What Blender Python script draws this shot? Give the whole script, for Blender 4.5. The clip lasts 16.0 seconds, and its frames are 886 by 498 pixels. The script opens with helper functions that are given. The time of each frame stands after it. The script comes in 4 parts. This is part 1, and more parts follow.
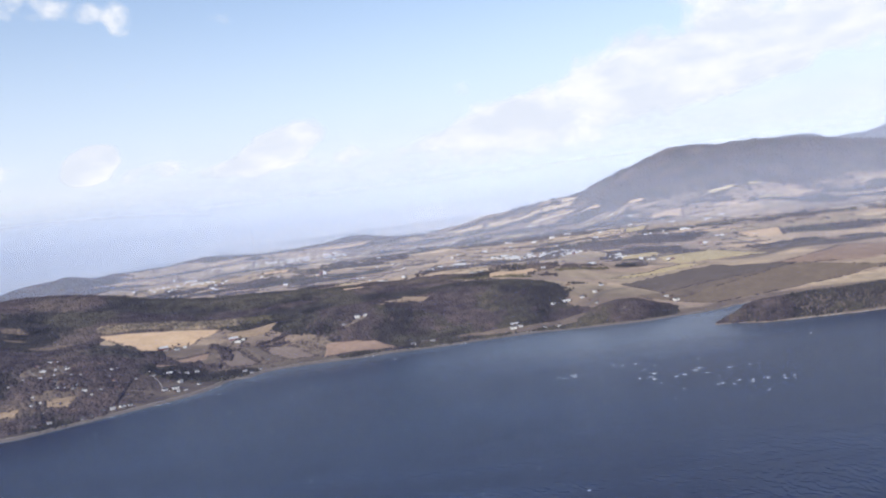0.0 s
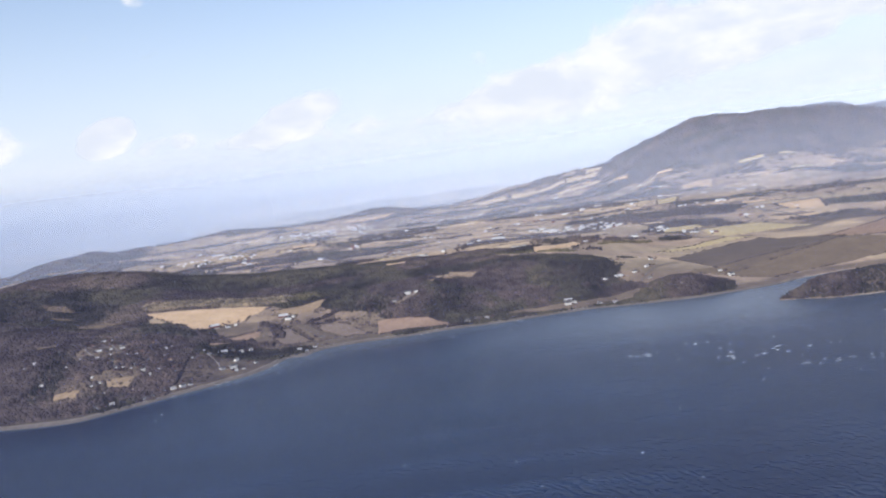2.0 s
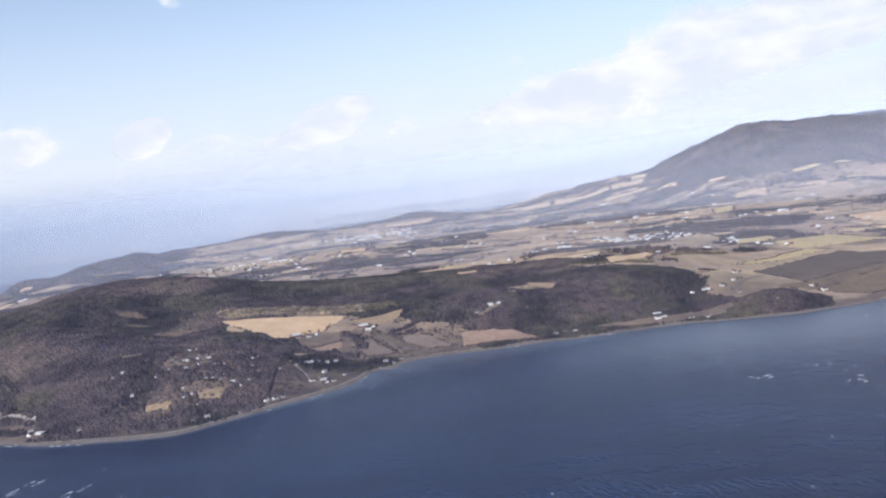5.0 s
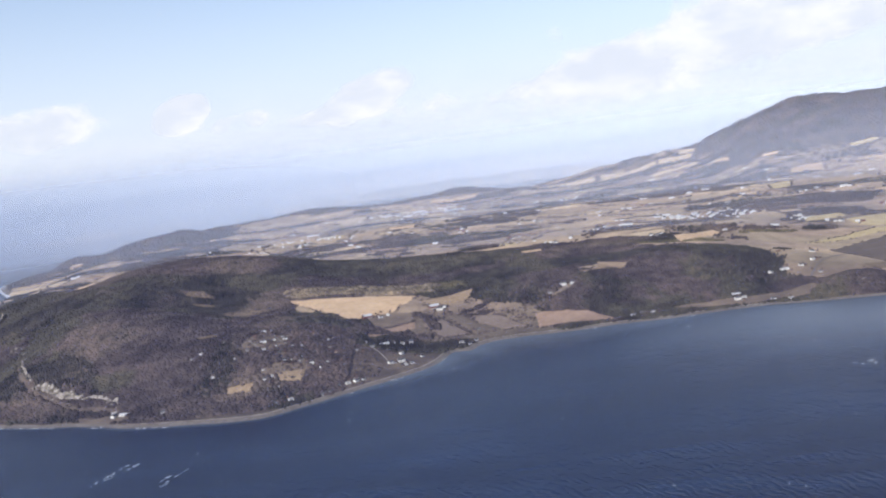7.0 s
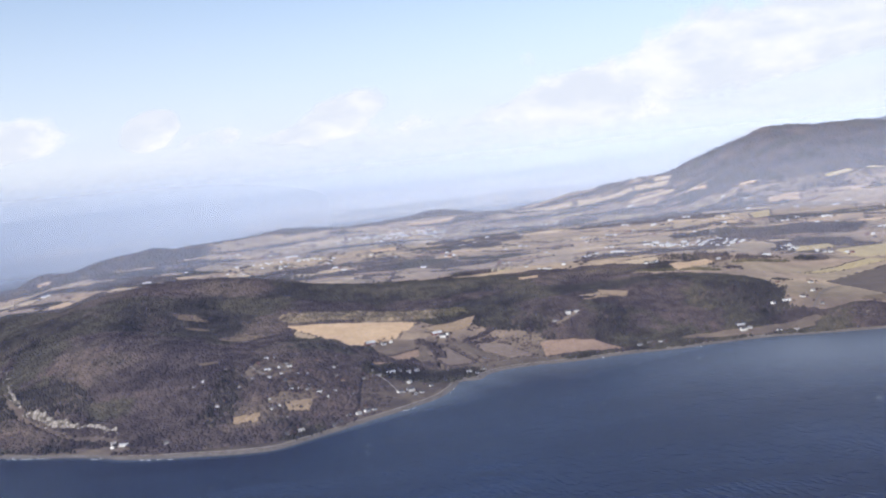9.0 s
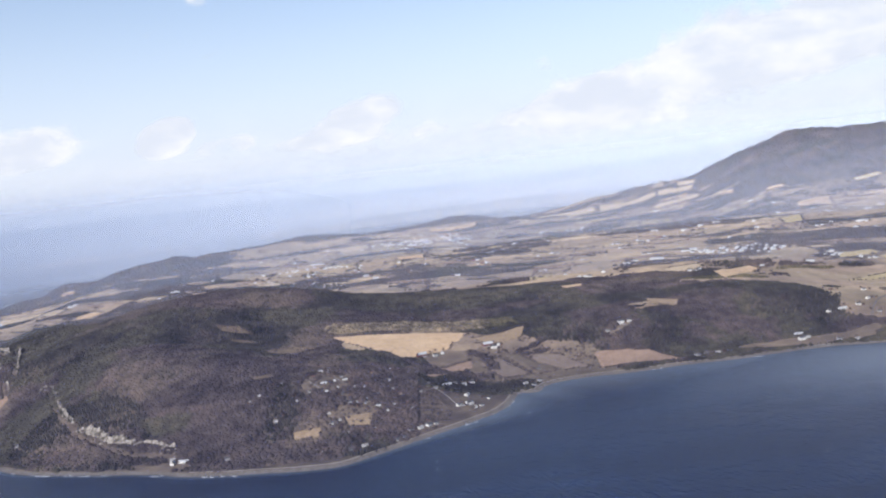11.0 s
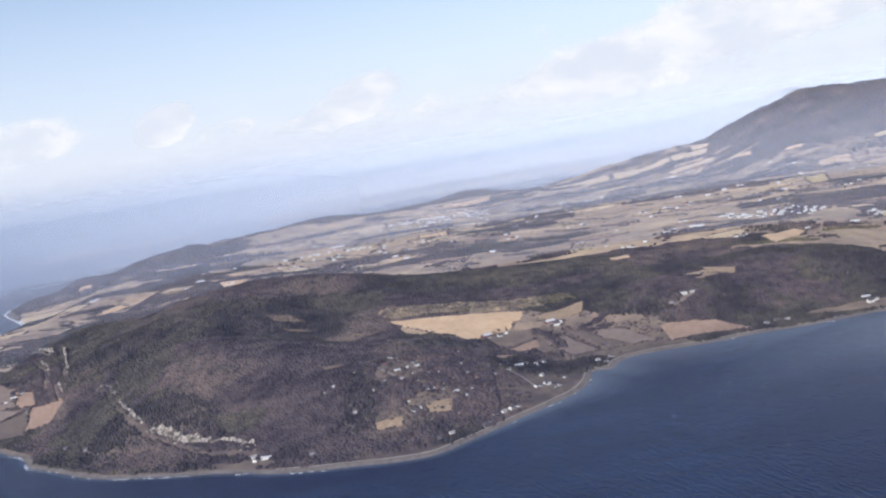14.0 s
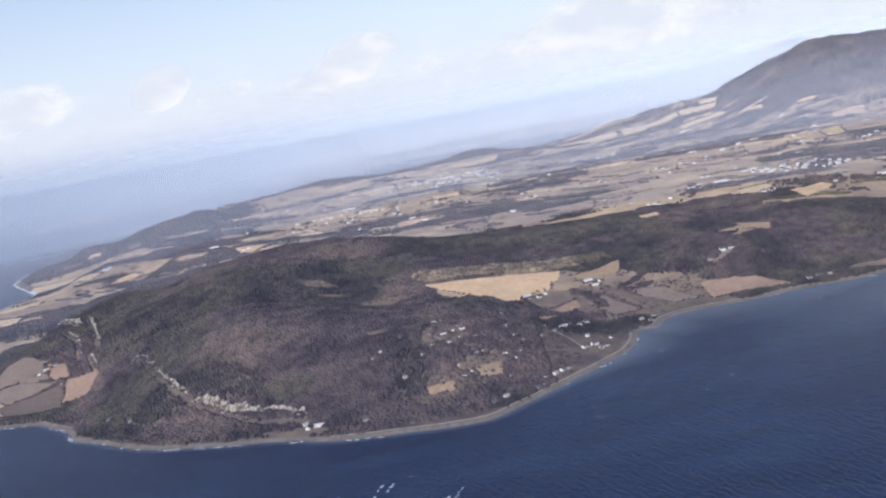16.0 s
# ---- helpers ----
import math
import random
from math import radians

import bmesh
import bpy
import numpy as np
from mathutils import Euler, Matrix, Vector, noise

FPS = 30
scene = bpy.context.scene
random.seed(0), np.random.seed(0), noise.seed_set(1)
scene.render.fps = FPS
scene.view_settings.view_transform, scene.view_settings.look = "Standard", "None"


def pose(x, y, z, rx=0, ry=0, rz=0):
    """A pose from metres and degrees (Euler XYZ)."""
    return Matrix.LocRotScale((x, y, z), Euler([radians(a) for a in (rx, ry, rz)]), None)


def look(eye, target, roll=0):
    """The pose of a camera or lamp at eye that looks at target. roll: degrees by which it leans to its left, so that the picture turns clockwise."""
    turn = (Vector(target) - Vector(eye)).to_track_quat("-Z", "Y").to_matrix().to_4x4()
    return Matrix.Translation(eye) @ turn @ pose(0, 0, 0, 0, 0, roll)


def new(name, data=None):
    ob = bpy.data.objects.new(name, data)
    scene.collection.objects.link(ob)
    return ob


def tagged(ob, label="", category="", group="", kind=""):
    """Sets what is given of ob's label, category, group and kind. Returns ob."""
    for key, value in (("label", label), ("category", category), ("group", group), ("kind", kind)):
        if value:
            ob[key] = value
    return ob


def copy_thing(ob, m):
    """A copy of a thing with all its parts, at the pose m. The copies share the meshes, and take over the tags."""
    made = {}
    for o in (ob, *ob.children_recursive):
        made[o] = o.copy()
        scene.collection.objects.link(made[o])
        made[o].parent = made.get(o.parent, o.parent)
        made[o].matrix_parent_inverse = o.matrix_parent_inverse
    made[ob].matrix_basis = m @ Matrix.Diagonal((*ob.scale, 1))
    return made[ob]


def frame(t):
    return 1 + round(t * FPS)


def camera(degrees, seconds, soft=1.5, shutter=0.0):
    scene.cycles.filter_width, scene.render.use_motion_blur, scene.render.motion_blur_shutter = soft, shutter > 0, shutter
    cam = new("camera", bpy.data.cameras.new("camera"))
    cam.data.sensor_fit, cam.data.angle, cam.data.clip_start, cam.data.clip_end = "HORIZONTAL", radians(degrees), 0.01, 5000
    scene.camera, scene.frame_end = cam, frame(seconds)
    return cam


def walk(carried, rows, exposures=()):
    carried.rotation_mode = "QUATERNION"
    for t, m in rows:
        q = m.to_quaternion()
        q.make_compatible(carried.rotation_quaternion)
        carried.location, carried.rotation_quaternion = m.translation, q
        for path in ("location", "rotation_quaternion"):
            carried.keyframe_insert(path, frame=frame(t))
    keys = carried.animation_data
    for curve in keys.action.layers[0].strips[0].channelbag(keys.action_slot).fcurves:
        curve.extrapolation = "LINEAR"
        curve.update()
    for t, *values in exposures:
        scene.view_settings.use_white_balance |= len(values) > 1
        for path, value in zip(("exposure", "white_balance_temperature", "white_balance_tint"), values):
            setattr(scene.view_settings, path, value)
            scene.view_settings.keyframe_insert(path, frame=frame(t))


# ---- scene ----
cam = camera(54.7, 16.0, soft=2.2)
# seconds, place of the eye, then yaw to the left of +y, pitch up and roll
PATH = [
    (0.0, -14.54, 8.58, 180.80, -0.336, -3.447, -7.347),
    (0.5, -29.18, 12.56, 184.32, -0.248, -4.224, -7.699),
    (1.0, -43.79, 16.56, 187.80, -0.031, -5.301, -7.886),
    (1.5, -58.37, 20.57, 191.24, 0.252, -5.746, -7.779),
    (2.0, -72.91, 24.59, 194.63, 0.286, -5.397, -7.713),
    (2.5, -87.43, 28.62, 197.97, 0.186, -4.376, -7.712),
    (3.0, -101.91, 32.66, 201.28, 0.082, -3.618, -7.442),
    (5.5, -173.71, 52.91, 217.16, 1.991, -5.561, -7.040),
    (6.0, -187.94, 56.96, 220.22, 2.956, -5.926, -7.298),
    (6.5, -202.12, 61.00, 223.24, 3.149, -6.529, -7.399),
    (7.0, -216.25, 65.04, 226.22, 3.229, -6.635, -7.364),
    (7.5, -230.33, 69.06, 229.17, 1.135, -7.046, -7.843),
    (8.0, -244.36, 73.07, 232.08, 0.032, -5.811, -7.165),
    (8.5, -258.33, 77.07, 234.95, 0.253, -5.802, -6.178),
    (9.0, -272.25, 81.06, 237.79, 0.316, -5.593, -6.190),
    (11.5, -340.93, 100.66, 251.50, 0.568, -5.054, -6.634),
    (12.0, -354.47, 104.51, 254.14, 0.157, -4.404, -6.895),
    (12.5, -367.94, 108.33, 256.76, 0.089, -4.165, -7.819),
    (13.0, -381.34, 112.11, 259.35, 0.182, -5.223, -8.203),
    (13.5, -394.67, 115.86, 261.91, 0.233, -6.813, -8.629),
    (14.0, -407.93, 119.58, 264.45, 0.136, -7.091, -9.179),
    (14.5, -421.11, 123.26, 266.96, -0.108, -7.236, -9.701),
    (15.0, -434.21, 126.89, 269.44, -0.231, -7.434, -10.003),
    (15.5, -447.23, 130.49, 271.90, -0.050, -8.745, -10.373),
    (16.0, -460.18, 134.04, 274.33, 0.031, -9.852, -10.367),
]
walk(cam, [(t, pose(x, y, z, 0, 0, yaw) @ pose(0, 0, 0, 90 + pitch) @ pose(0, 0, 0, 0, 0, roll)) for t, x, y, z, yaw, pitch, roll in PATH],
     [(0.0, 0.40), (8.0, 0.40), (12.0, 0.37), (16.0, 0.34)])

# ---- light ----
SUN_AZ, SUN_EL = 214.0, 31.0          # degrees: compass-like from +y towards +x, and above the horizon
world = bpy.data.worlds.new("sky")
scene.world = world
world.use_nodes = True
wn, wl = world.node_tree.nodes, world.node_tree.links
sky = wn.new("ShaderNodeTexSky")
sky.sky_type, sky.sun_disc = "NISHITA", False
sky.sun_elevation, sky.sun_rotation = radians(SUN_EL), radians(SUN_AZ)
sky.air_density, sky.dust_density, sky.ozone_density = 1.0, 0.5, 3.0
# bright haze towards the horizon over the clear sky
co, sp, mr, mx = wn.new("ShaderNodeTexCoord"), wn.new("ShaderNodeSeparateXYZ"), wn.new("ShaderNodeMapRange"), wn.new("ShaderNodeMix")
wl.new(co.outputs["Generated"], sp.inputs[0])
wl.new(sp.outputs[2], mr.inputs[0])
mr.interpolation_type = "SMOOTHSTEP"
for slot, v in ((1, -0.02), (2, 0.30), (3, 0.92), (4, 0.2)):
    mr.inputs[slot].default_value = v
mx.data_type = "RGBA"
wl.new(mr.outputs[0], mx.inputs[0])
wl.new(sky.outputs[0], mx.inputs[6])
mx.inputs[7].default_value = (5.1, 5.5, 6.5, 1)
wl.new(mx.outputs[2], wn["Background"].inputs[0])
wn["Background"].inputs[1].default_value = 0.12

sun = new("sun", bpy.data.lights.new("sun", "SUN"))
sun.data.energy, sun.data.angle, sun.data.color = 3.2, radians(0.6), (1.0, 0.93, 0.83)
_a, _e = radians(SUN_AZ), radians(SUN_EL)
sun.matrix_world = look((0, 0, 3000), (-math.sin(_a) * math.cos(_e), -math.cos(_a) * math.cos(_e), 3000 - math.sin(_e)))


# ---- materials ----
class Mat:
    """A small helper round one node material."""

    def __init__(self, name, rough=0.9, spec=0.2):
        self.m = bpy.data.materials.new(name)
        self.m.use_nodes = True
        self.n, self.l = self.m.node_tree.nodes, self.m.node_tree.links
        self.p = self.n["Principled BSDF"]
        self.p.inputs["Roughness"].default_value = rough
        self.p.inputs["Specular IOR Level"].default_value = spec

    def node(self, kind, **values):
        nd = self.n.new("ShaderNode" + kind)
        for key, v in values.items():
            nd.inputs[key].default_value = v
        return nd

    def place(self, scale=(1, 1, 1), turn=0.0):
        g = self.n.new("ShaderNodeNewGeometry")
        mp = self.n.new("ShaderNodeMapping")
        mp.inputs["Scale"].default_value, mp.inputs["Rotation"].default_value = scale, (0, 0, radians(turn))
        self.l.new(g.outputs["Position"], mp.inputs["Vector"])
        return mp.outputs[0]

    def noise(self, scale, detail=4, where=None, rough=0.6):
        nd = self.node("TexNoise", Scale=scale, Detail=detail, Roughness=rough)
        self.l.new(where if where else self.place(), nd.inputs["Vector"])
        return nd.outputs[0]

    def ramp(self, fac, *stops):
        r = self.n.new("ShaderNodeValToRGB")
        els = r.color_ramp.elements
        while len(els) < len(stops):
            els.new(0.5)
        for el, (at, c) in zip(els, stops):
            el.position, el.color = at, (*c, 1) if len(c) == 3 else c
        self.l.new(fac, r.inputs[0])
        return r.outputs[0]

    def mix(self, fac, a, b, kind="MIX"):
        mx = self.n.new("ShaderNodeMix")
        mx.data_type, mx.blend_type = "RGBA", kind
        for slot, v in ((0, fac), (6, a), (7, b)):
            if isinstance(v, (int, float)):
                mx.inputs[slot].default_value = v
            elif isinstance(v, tuple):
                mx.inputs[slot].default_value = (*v, 1)
            else:
                self.l.new(v, mx.inputs[slot])
        return mx.outputs[2]

    def math(self, op, a, b=0.0):
        nd = self.n.new("ShaderNodeMath")
        nd.operation = op
        for slot, v in ((0, a), (1, b)):
            if isinstance(v, (int, float)):
                nd.inputs[slot].default_value = v
            else:
                self.l.new(v, nd.inputs[slot])
        return nd.outputs[0]

    def colour(self, c):
        if isinstance(c, tuple):
            self.p.inputs["Base Color"].default_value = (*c, 1)
        else:
            self.l.new(c, self.p.inputs["Base Color"])
        return self

    def bump(self, h, strength=0.3, distance=0.5):
        b = self.node("Bump", Strength=strength, Distance=distance)
        self.l.new(h, b.inputs["Height"])
        self.l.new(b.outputs[0], self.p.inputs["Normal"])
        return self


def rock_ground():
    """Winter grass and ploughland in patches on the open ground, brown floor in the woods, grey rock where it is steep."""
    k = Mat("land", 0.95, 0.1)
    wv = k.node("TexNoise", Scale=0.006, Detail=3)
    k.l.new(k.place(), wv.inputs["Vector"])
    warp = k.n.new("ShaderNodeVectorMath")
    warp.operation = "MULTIPLY_ADD"
    k.l.new(wv.outputs["Color"], warp.inputs[0])
    warp.inputs[1].default_value = (60, 45, 0)
    k.l.new(k.place(), warp.inputs[2])
    flat = k.n.new("ShaderNodeMapping")
    flat.inputs["Scale"].default_value, flat.inputs["Rotation"].default_value = (0.0065, 0.013, 0.0), (0, 0, radians(-14))
    k.l.new(warp.outputs[0], flat.inputs["Vector"])
    cells = k.node("TexVoronoi", Scale=1.0, Randomness=0.9)
    cells.distance = "CHEBYCHEV"
    k.l.new(flat.outputs[0], cells.inputs["Vector"])
    sep = k.n.new("ShaderNodeSeparateColor")
    k.l.new(cells.outputs["Color"], sep.inputs[0])
    fields = k.ramp(sep.outputs[0], (0.0, (0.29, 0.225, 0.195)), (0.3, (0.42, 0.32, 0.255)), (0.55, (0.40, 0.33, 0.235)), (0.72, (0.57, 0.445, 0.315)),
                    (0.86, (0.54, 0.41, 0.28)), (1.0, (0.62, 0.48, 0.335)))
    grain = k.noise(0.06, 6)
    fields = k.mix(0.55, fields, k.ramp(grain, (0.3, (0.19, 0.145, 0.115)), (0.7, (0.50, 0.385, 0.27))))
    at = k.n.new("ShaderNodeAttribute")
    at.attribute_name = "woods"
    floor = k.ramp(k.noise(0.05, 6), (0.3, (0.072, 0.060, 0.062)), (0.52, (0.108, 0.089, 0.082)), (0.72, (0.16, 0.132, 0.105)))
    broad = k.ramp(k.noise(0.007, 7, rough=0.68), (0.33, (0.62, 0.62, 0.64)), (0.5, (1.0, 1.0, 1.0)), (0.66, (1.7, 1.6, 1.4)))
    floor = k.mix(1.0, floor, broad, "MULTIPLY")
    fields = k.mix(0.6, fields, k.mix(1.0, fields, broad, "MULTIPLY"))
    both = k.mix(at.outputs["Fac"], fields, floor)
    g = k.n.new("ShaderNodeNewGeometry")
    sx = k.n.new("ShaderNodeSeparateXYZ")
    k.l.new(g.outputs["True Normal"], sx.inputs[0])
    steep = k.math("ADD", sx.outputs[2], k.math("MULTIPLY", k.math("SUBTRACT", k.noise(0.09, 5), 0.5), 0.5))
    rock = k.ramp(k.noise(0.25, 6), (0.3, (0.14, 0.12, 0.105)), (0.6, (0.34, 0.31, 0.27)), (0.8, (0.5, 0.46, 0.4)))
    both = k.mix(k.ramp(steep, (0.60, (1, 1, 1)), (0.70, (0, 0, 0))), both, rock)
    return k.colour(both).bump(k.noise(0.35, 6), 0.6, 1.5).m


def open_field(name, dark, mid, light, turn=0.0, rows=0.25):
    """A worked field: soil or stubble with cultivation lines and damp patches."""
    k = Mat(name, 0.95, 0.1)
    w = k.node("TexWave", Scale=rows, Distortion=1.2, Detail=2.0)
    k.l.new(k.place((1, 1, 0), turn), w.inputs["Vector"])
    patch = k.ramp(k.noise(0.03, 5), (0.25, dark), (0.5, mid), (0.8, light))
    patch = k.mix(k.math("MULTIPLY", w.outputs["Fac"], 0.22), patch, light)
    patch = k.mix(0.4, patch, k.ramp(k.noise(0.16, 7, rough=0.75), (0.36, tuple(v * 0.7 for v in dark)), (0.62, light)))
    return k.colour(patch).bump(w.outputs["Fac"], 0.3, 0.3).m


def sea_water():
    """Deep blue wind-ruffled fjord: long streaks, wave trains, slightly paler shallows and painted reflection."""
    k = Mat("sea_water", 0.26, 0.11)
    streak = k.noise(0.012, 5, k.place((0.4, 2.2, 1), -23))
    gust = k.noise(0.0035, 4, k.place((1, 1.6, 1), 10))
    c = k.ramp(gust, (0.3, (0.001, 0.006, 0.023)), (0.52, (0.001, 0.010, 0.033)), (0.75, (0.004, 0.018, 0.054)))
    c = k.mix(k.ramp(streak, (0.45, (0, 0, 0)), (0.8, (0.4, 0.4, 0.4))), c, (0.028, 0.054, 0.115))
    at = k.n.new("ShaderNodeAttribute")
    at.attribute_name = "shallow_sheen"
    c = k.mix(at.outputs["Fac"], c, (0.15, 0.18, 0.225))
    k.colour(c)
    w = k.node("TexWave", Scale=0.05, Distortion=11.0, Detail=4.0)
    w.inputs["Detail Scale"].default_value = 1.6
    k.l.new(k.place((1, 1, 1), -23), w.inputs["Vector"])
    h = k.math("ADD", k.math("MULTIPLY", w.outputs["Fac"], 0.5), k.math("MULTIPLY", k.noise(0.10, 6, k.place((1.8, 0.7, 1), -23), 0.65), 1.1))
    calm = k.n.new("ShaderNodeAttribute")
    calm.attribute_name = "calm"
    return k.bump(k.math("MULTIPLY", h, calm.outputs["Fac"]), 0.32, 1.3).m


def crown(name, a, b, c):
    """Tree crowns: tint differs from tree to tree, and in stands across the hill."""
    k = Mat(name, 0.95, 0.05)
    g = k.n.new("ShaderNodeNewGeometry")
    tint = k.ramp(g.outputs["Random Per Island"], (0.1, a), (0.55, b), (0.95, c))
    stand = k.ramp(k.noise(0.014, 7, rough=0.72), (0.37, (0.58, 0.60, 0.62)), (0.5, (1.03, 1.03, 0.99)), (0.63, (1.42, 1.35, 1.22)))
    clump = k.ramp(k.noise(0.085, 5, rough=0.65), (0.36, (0.66, 0.66, 0.70)), (0.5, (1.0, 1.0, 1.0)), (0.64, (1.28, 1.22, 1.14)))
    return k.colour(k.mix(1.0, k.mix(1.0, tint, stand, "MULTIPLY"), clump, "MULTIPLY")).m


def plain_paint(name, col, rough=0.6, wear=0.25, scale=0.8):
    """Painted boards or plaster with some weathering."""
    k = Mat(name, rough, 0.3)
    dirty = tuple(v * (1 - wear) for v in col)
    return k.colour(k.ramp(k.noise(scale, 5), (0.3, dirty), (0.65, col))).m


def cliff_rock():
    """Weathered grey rock: pale upright ribs, dark cracks and gullies grown over with brush."""
    k = Mat("cliff_rock", 0.95, 0.1)
    run, up, at = k.n.new("ShaderNodeAttribute"), k.n.new("ShaderNodeAttribute"), k.n.new("ShaderNodeCombineXYZ")
    run.attribute_name, up.attribute_name = "along", "up"
    k.l.new(run.outputs["Fac"], at.inputs[0])
    k.l.new(k.math("MULTIPLY", up.outputs["Fac"], 0.22), at.inputs[1])
    ribs = k.noise(0.42, 7, at.outputs[0], 0.72)
    base = k.ramp(ribs, (0.39, (0.085, 0.075, 0.068)), (0.49, (0.28, 0.25, 0.22)), (0.61, (0.45, 0.41, 0.36)))
    moss = k.ramp(k.noise(0.16, 7), (0.505, (0, 0, 0)), (0.58, (1, 1, 1)))
    return k.colour(k.mix(moss, base, (0.085, 0.074, 0.062))).bump(ribs, 0.8, 0.8).m


def haze_sheet(name, alpha, low, high, tint=(0.47, 0.575, 0.80), foot=(-9, -8), west=None):
    """Added thin sheet painting bright aerial haze, thinning out upwards and towards its foot."""
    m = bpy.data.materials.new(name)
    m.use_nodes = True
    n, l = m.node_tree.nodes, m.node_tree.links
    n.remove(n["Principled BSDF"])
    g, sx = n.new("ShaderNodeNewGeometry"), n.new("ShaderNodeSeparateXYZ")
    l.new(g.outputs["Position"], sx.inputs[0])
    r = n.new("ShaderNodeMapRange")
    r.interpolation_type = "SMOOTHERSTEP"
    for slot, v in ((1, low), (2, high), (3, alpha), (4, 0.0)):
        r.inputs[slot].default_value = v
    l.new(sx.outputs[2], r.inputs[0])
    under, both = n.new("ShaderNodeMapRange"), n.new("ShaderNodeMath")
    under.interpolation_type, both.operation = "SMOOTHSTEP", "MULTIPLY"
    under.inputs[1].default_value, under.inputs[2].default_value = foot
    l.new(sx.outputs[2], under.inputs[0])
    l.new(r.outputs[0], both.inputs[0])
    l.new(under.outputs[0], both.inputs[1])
    # denser westwards, so the added haze also brightens the far sea
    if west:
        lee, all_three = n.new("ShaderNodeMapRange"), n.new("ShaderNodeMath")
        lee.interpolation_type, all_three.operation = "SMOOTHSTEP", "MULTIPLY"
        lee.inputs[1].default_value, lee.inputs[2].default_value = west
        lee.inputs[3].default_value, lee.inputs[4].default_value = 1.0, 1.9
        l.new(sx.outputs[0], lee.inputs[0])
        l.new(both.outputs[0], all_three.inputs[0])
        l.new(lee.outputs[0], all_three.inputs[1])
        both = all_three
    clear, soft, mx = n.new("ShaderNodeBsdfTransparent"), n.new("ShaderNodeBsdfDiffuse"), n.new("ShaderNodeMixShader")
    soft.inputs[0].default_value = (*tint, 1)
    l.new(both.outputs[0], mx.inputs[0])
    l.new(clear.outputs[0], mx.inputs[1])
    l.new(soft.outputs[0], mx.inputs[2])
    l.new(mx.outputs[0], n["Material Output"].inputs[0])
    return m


def cloud_bank():
    """Fair-weather cumulus banks and thin veils, bright on the upper side, open blue between them."""
    m = bpy.data.materials.new("cloud")
    m.use_nodes = True
    n, l = m.node_tree.nodes, m.node_tree.links
    n.remove(n["Principled BSDF"])
    g, near = n.new("ShaderNodeNewGeometry"), n.new("ShaderNodeMapping")
    shrink = 3700 / 4130
    near.inputs["Scale"].default_value = (shrink,) * 3
    near.inputs["Location"].default_value = (-235 * (1 - shrink), 68 * (1 - shrink), 220 * (1 - shrink))
    l.new(g.outputs["Position"], near.inputs["Vector"])

    def noisy(scale, stretch, detail, shift=0.0, rough=0.55):
        mp, t = n.new("ShaderNodeMapping"), n.new("ShaderNodeTexNoise")
        mp.inputs["Scale"].default_value, mp.inputs["Location"].default_value = stretch, (shift, shift * 0.3, -shift)
        l.new(near.outputs[0], mp.inputs["Vector"])
        l.new(mp.outputs[0], t.inputs["Vector"])
        t.inputs["Scale"].default_value, t.inputs["Detail"].default_value, t.inputs["Roughness"].default_value = scale, detail, rough
        return t.outputs[0]

    def calc(op, a, b=0.0):
        nd = n.new("ShaderNodeMath")
        nd.operation = op
        for slot, v in ((0, a), (1, b)):
            if isinstance(v, (int, float)):
                nd.inputs[slot].default_value = v
            else:
                l.new(v, nd.inputs[slot])
        return nd.outputs[0]

    def ease(v, a, b, c=0.0, d=1.0):
        r = n.new("ShaderNodeMapRange")
        r.interpolation_type = "SMOOTHSTEP"
        for slot, q in ((1, a), (2, b), (3, c), (4, d)):
            r.inputs[slot].default_value = q
        l.new(v, r.inputs[0])
        return r.outputs[0]

    sx = n.new("ShaderNodeSeparateXYZ")
    l.new(near.outputs[0], sx.inputs[0])
    x, z = sx.outputs[0], sx.outputs[2]
    big = noisy(0.0024, (1, 1, 1.5), 8, 3.1)
    puffs = noisy(0.0075, (1, 1, 1.2), 6, 9.4)
    body = calc("ADD", calc("MULTIPLY", big, 0.55), calc("MULTIPLY", puffs, 0.45))

    def bank(cx, cz, rx, rz, slope):
        """More cloud round a place on the sheet."""
        dx = calc("SUBTRACT", x, cx)
        dz = calc("DIVIDE", calc("SUBTRACT", calc("SUBTRACT", z, cz), calc("MULTIPLY", dx, slope)), rz)
        dx = calc("DIVIDE", dx, rx)
        return ease(calc("ADD", calc("MULTIPLY", dx, dx), calc("MULTIPLY", dz, dz)), 0.0, 1.7, 1.0, 0.0)

    more = None
    for cx, cz, rx, rz, slope, s in BANKS:
        b = calc("MULTIPLY", bank(cx, cz, rx, rz, slope), s)
        more = b if more is None else calc("ADD", more, b)
    thick = ease(calc("ADD", body, more), 0.595, 0.775)
    low = ease(z, 240.0, 340.0, 0.0, 1.0)
    haze = calc("MULTIPLY", ease(z, 235.0, 330.0), ease(z, 300.0, 700.0, 0.22, 0.0))
    alpha = calc("MAXIMUM", calc("MULTIPLY", calc("MULTIPLY", thick, low), 0.95), haze)
    under = ease(noisy(0.005, (1, 1, 2.2), 5, 21.0), 0.35, 0.7)
    rp = n.new("ShaderNodeValToRGB")
    rp.color_ramp.elements[0].color, rp.color_ramp.elements[1].color = (0.77, 0.82, 0.92, 1), (0.97, 0.98, 1.0, 1)
    l.new(under, rp.inputs[0])
    clear, glow, mx = n.new("ShaderNodeBsdfTransparent"), n.new("ShaderNodeEmission"), n.new("ShaderNodeMixShader")
    l.new(rp.outputs[0], glow.inputs[0])
    glow.inputs[1].default_value = 0.8
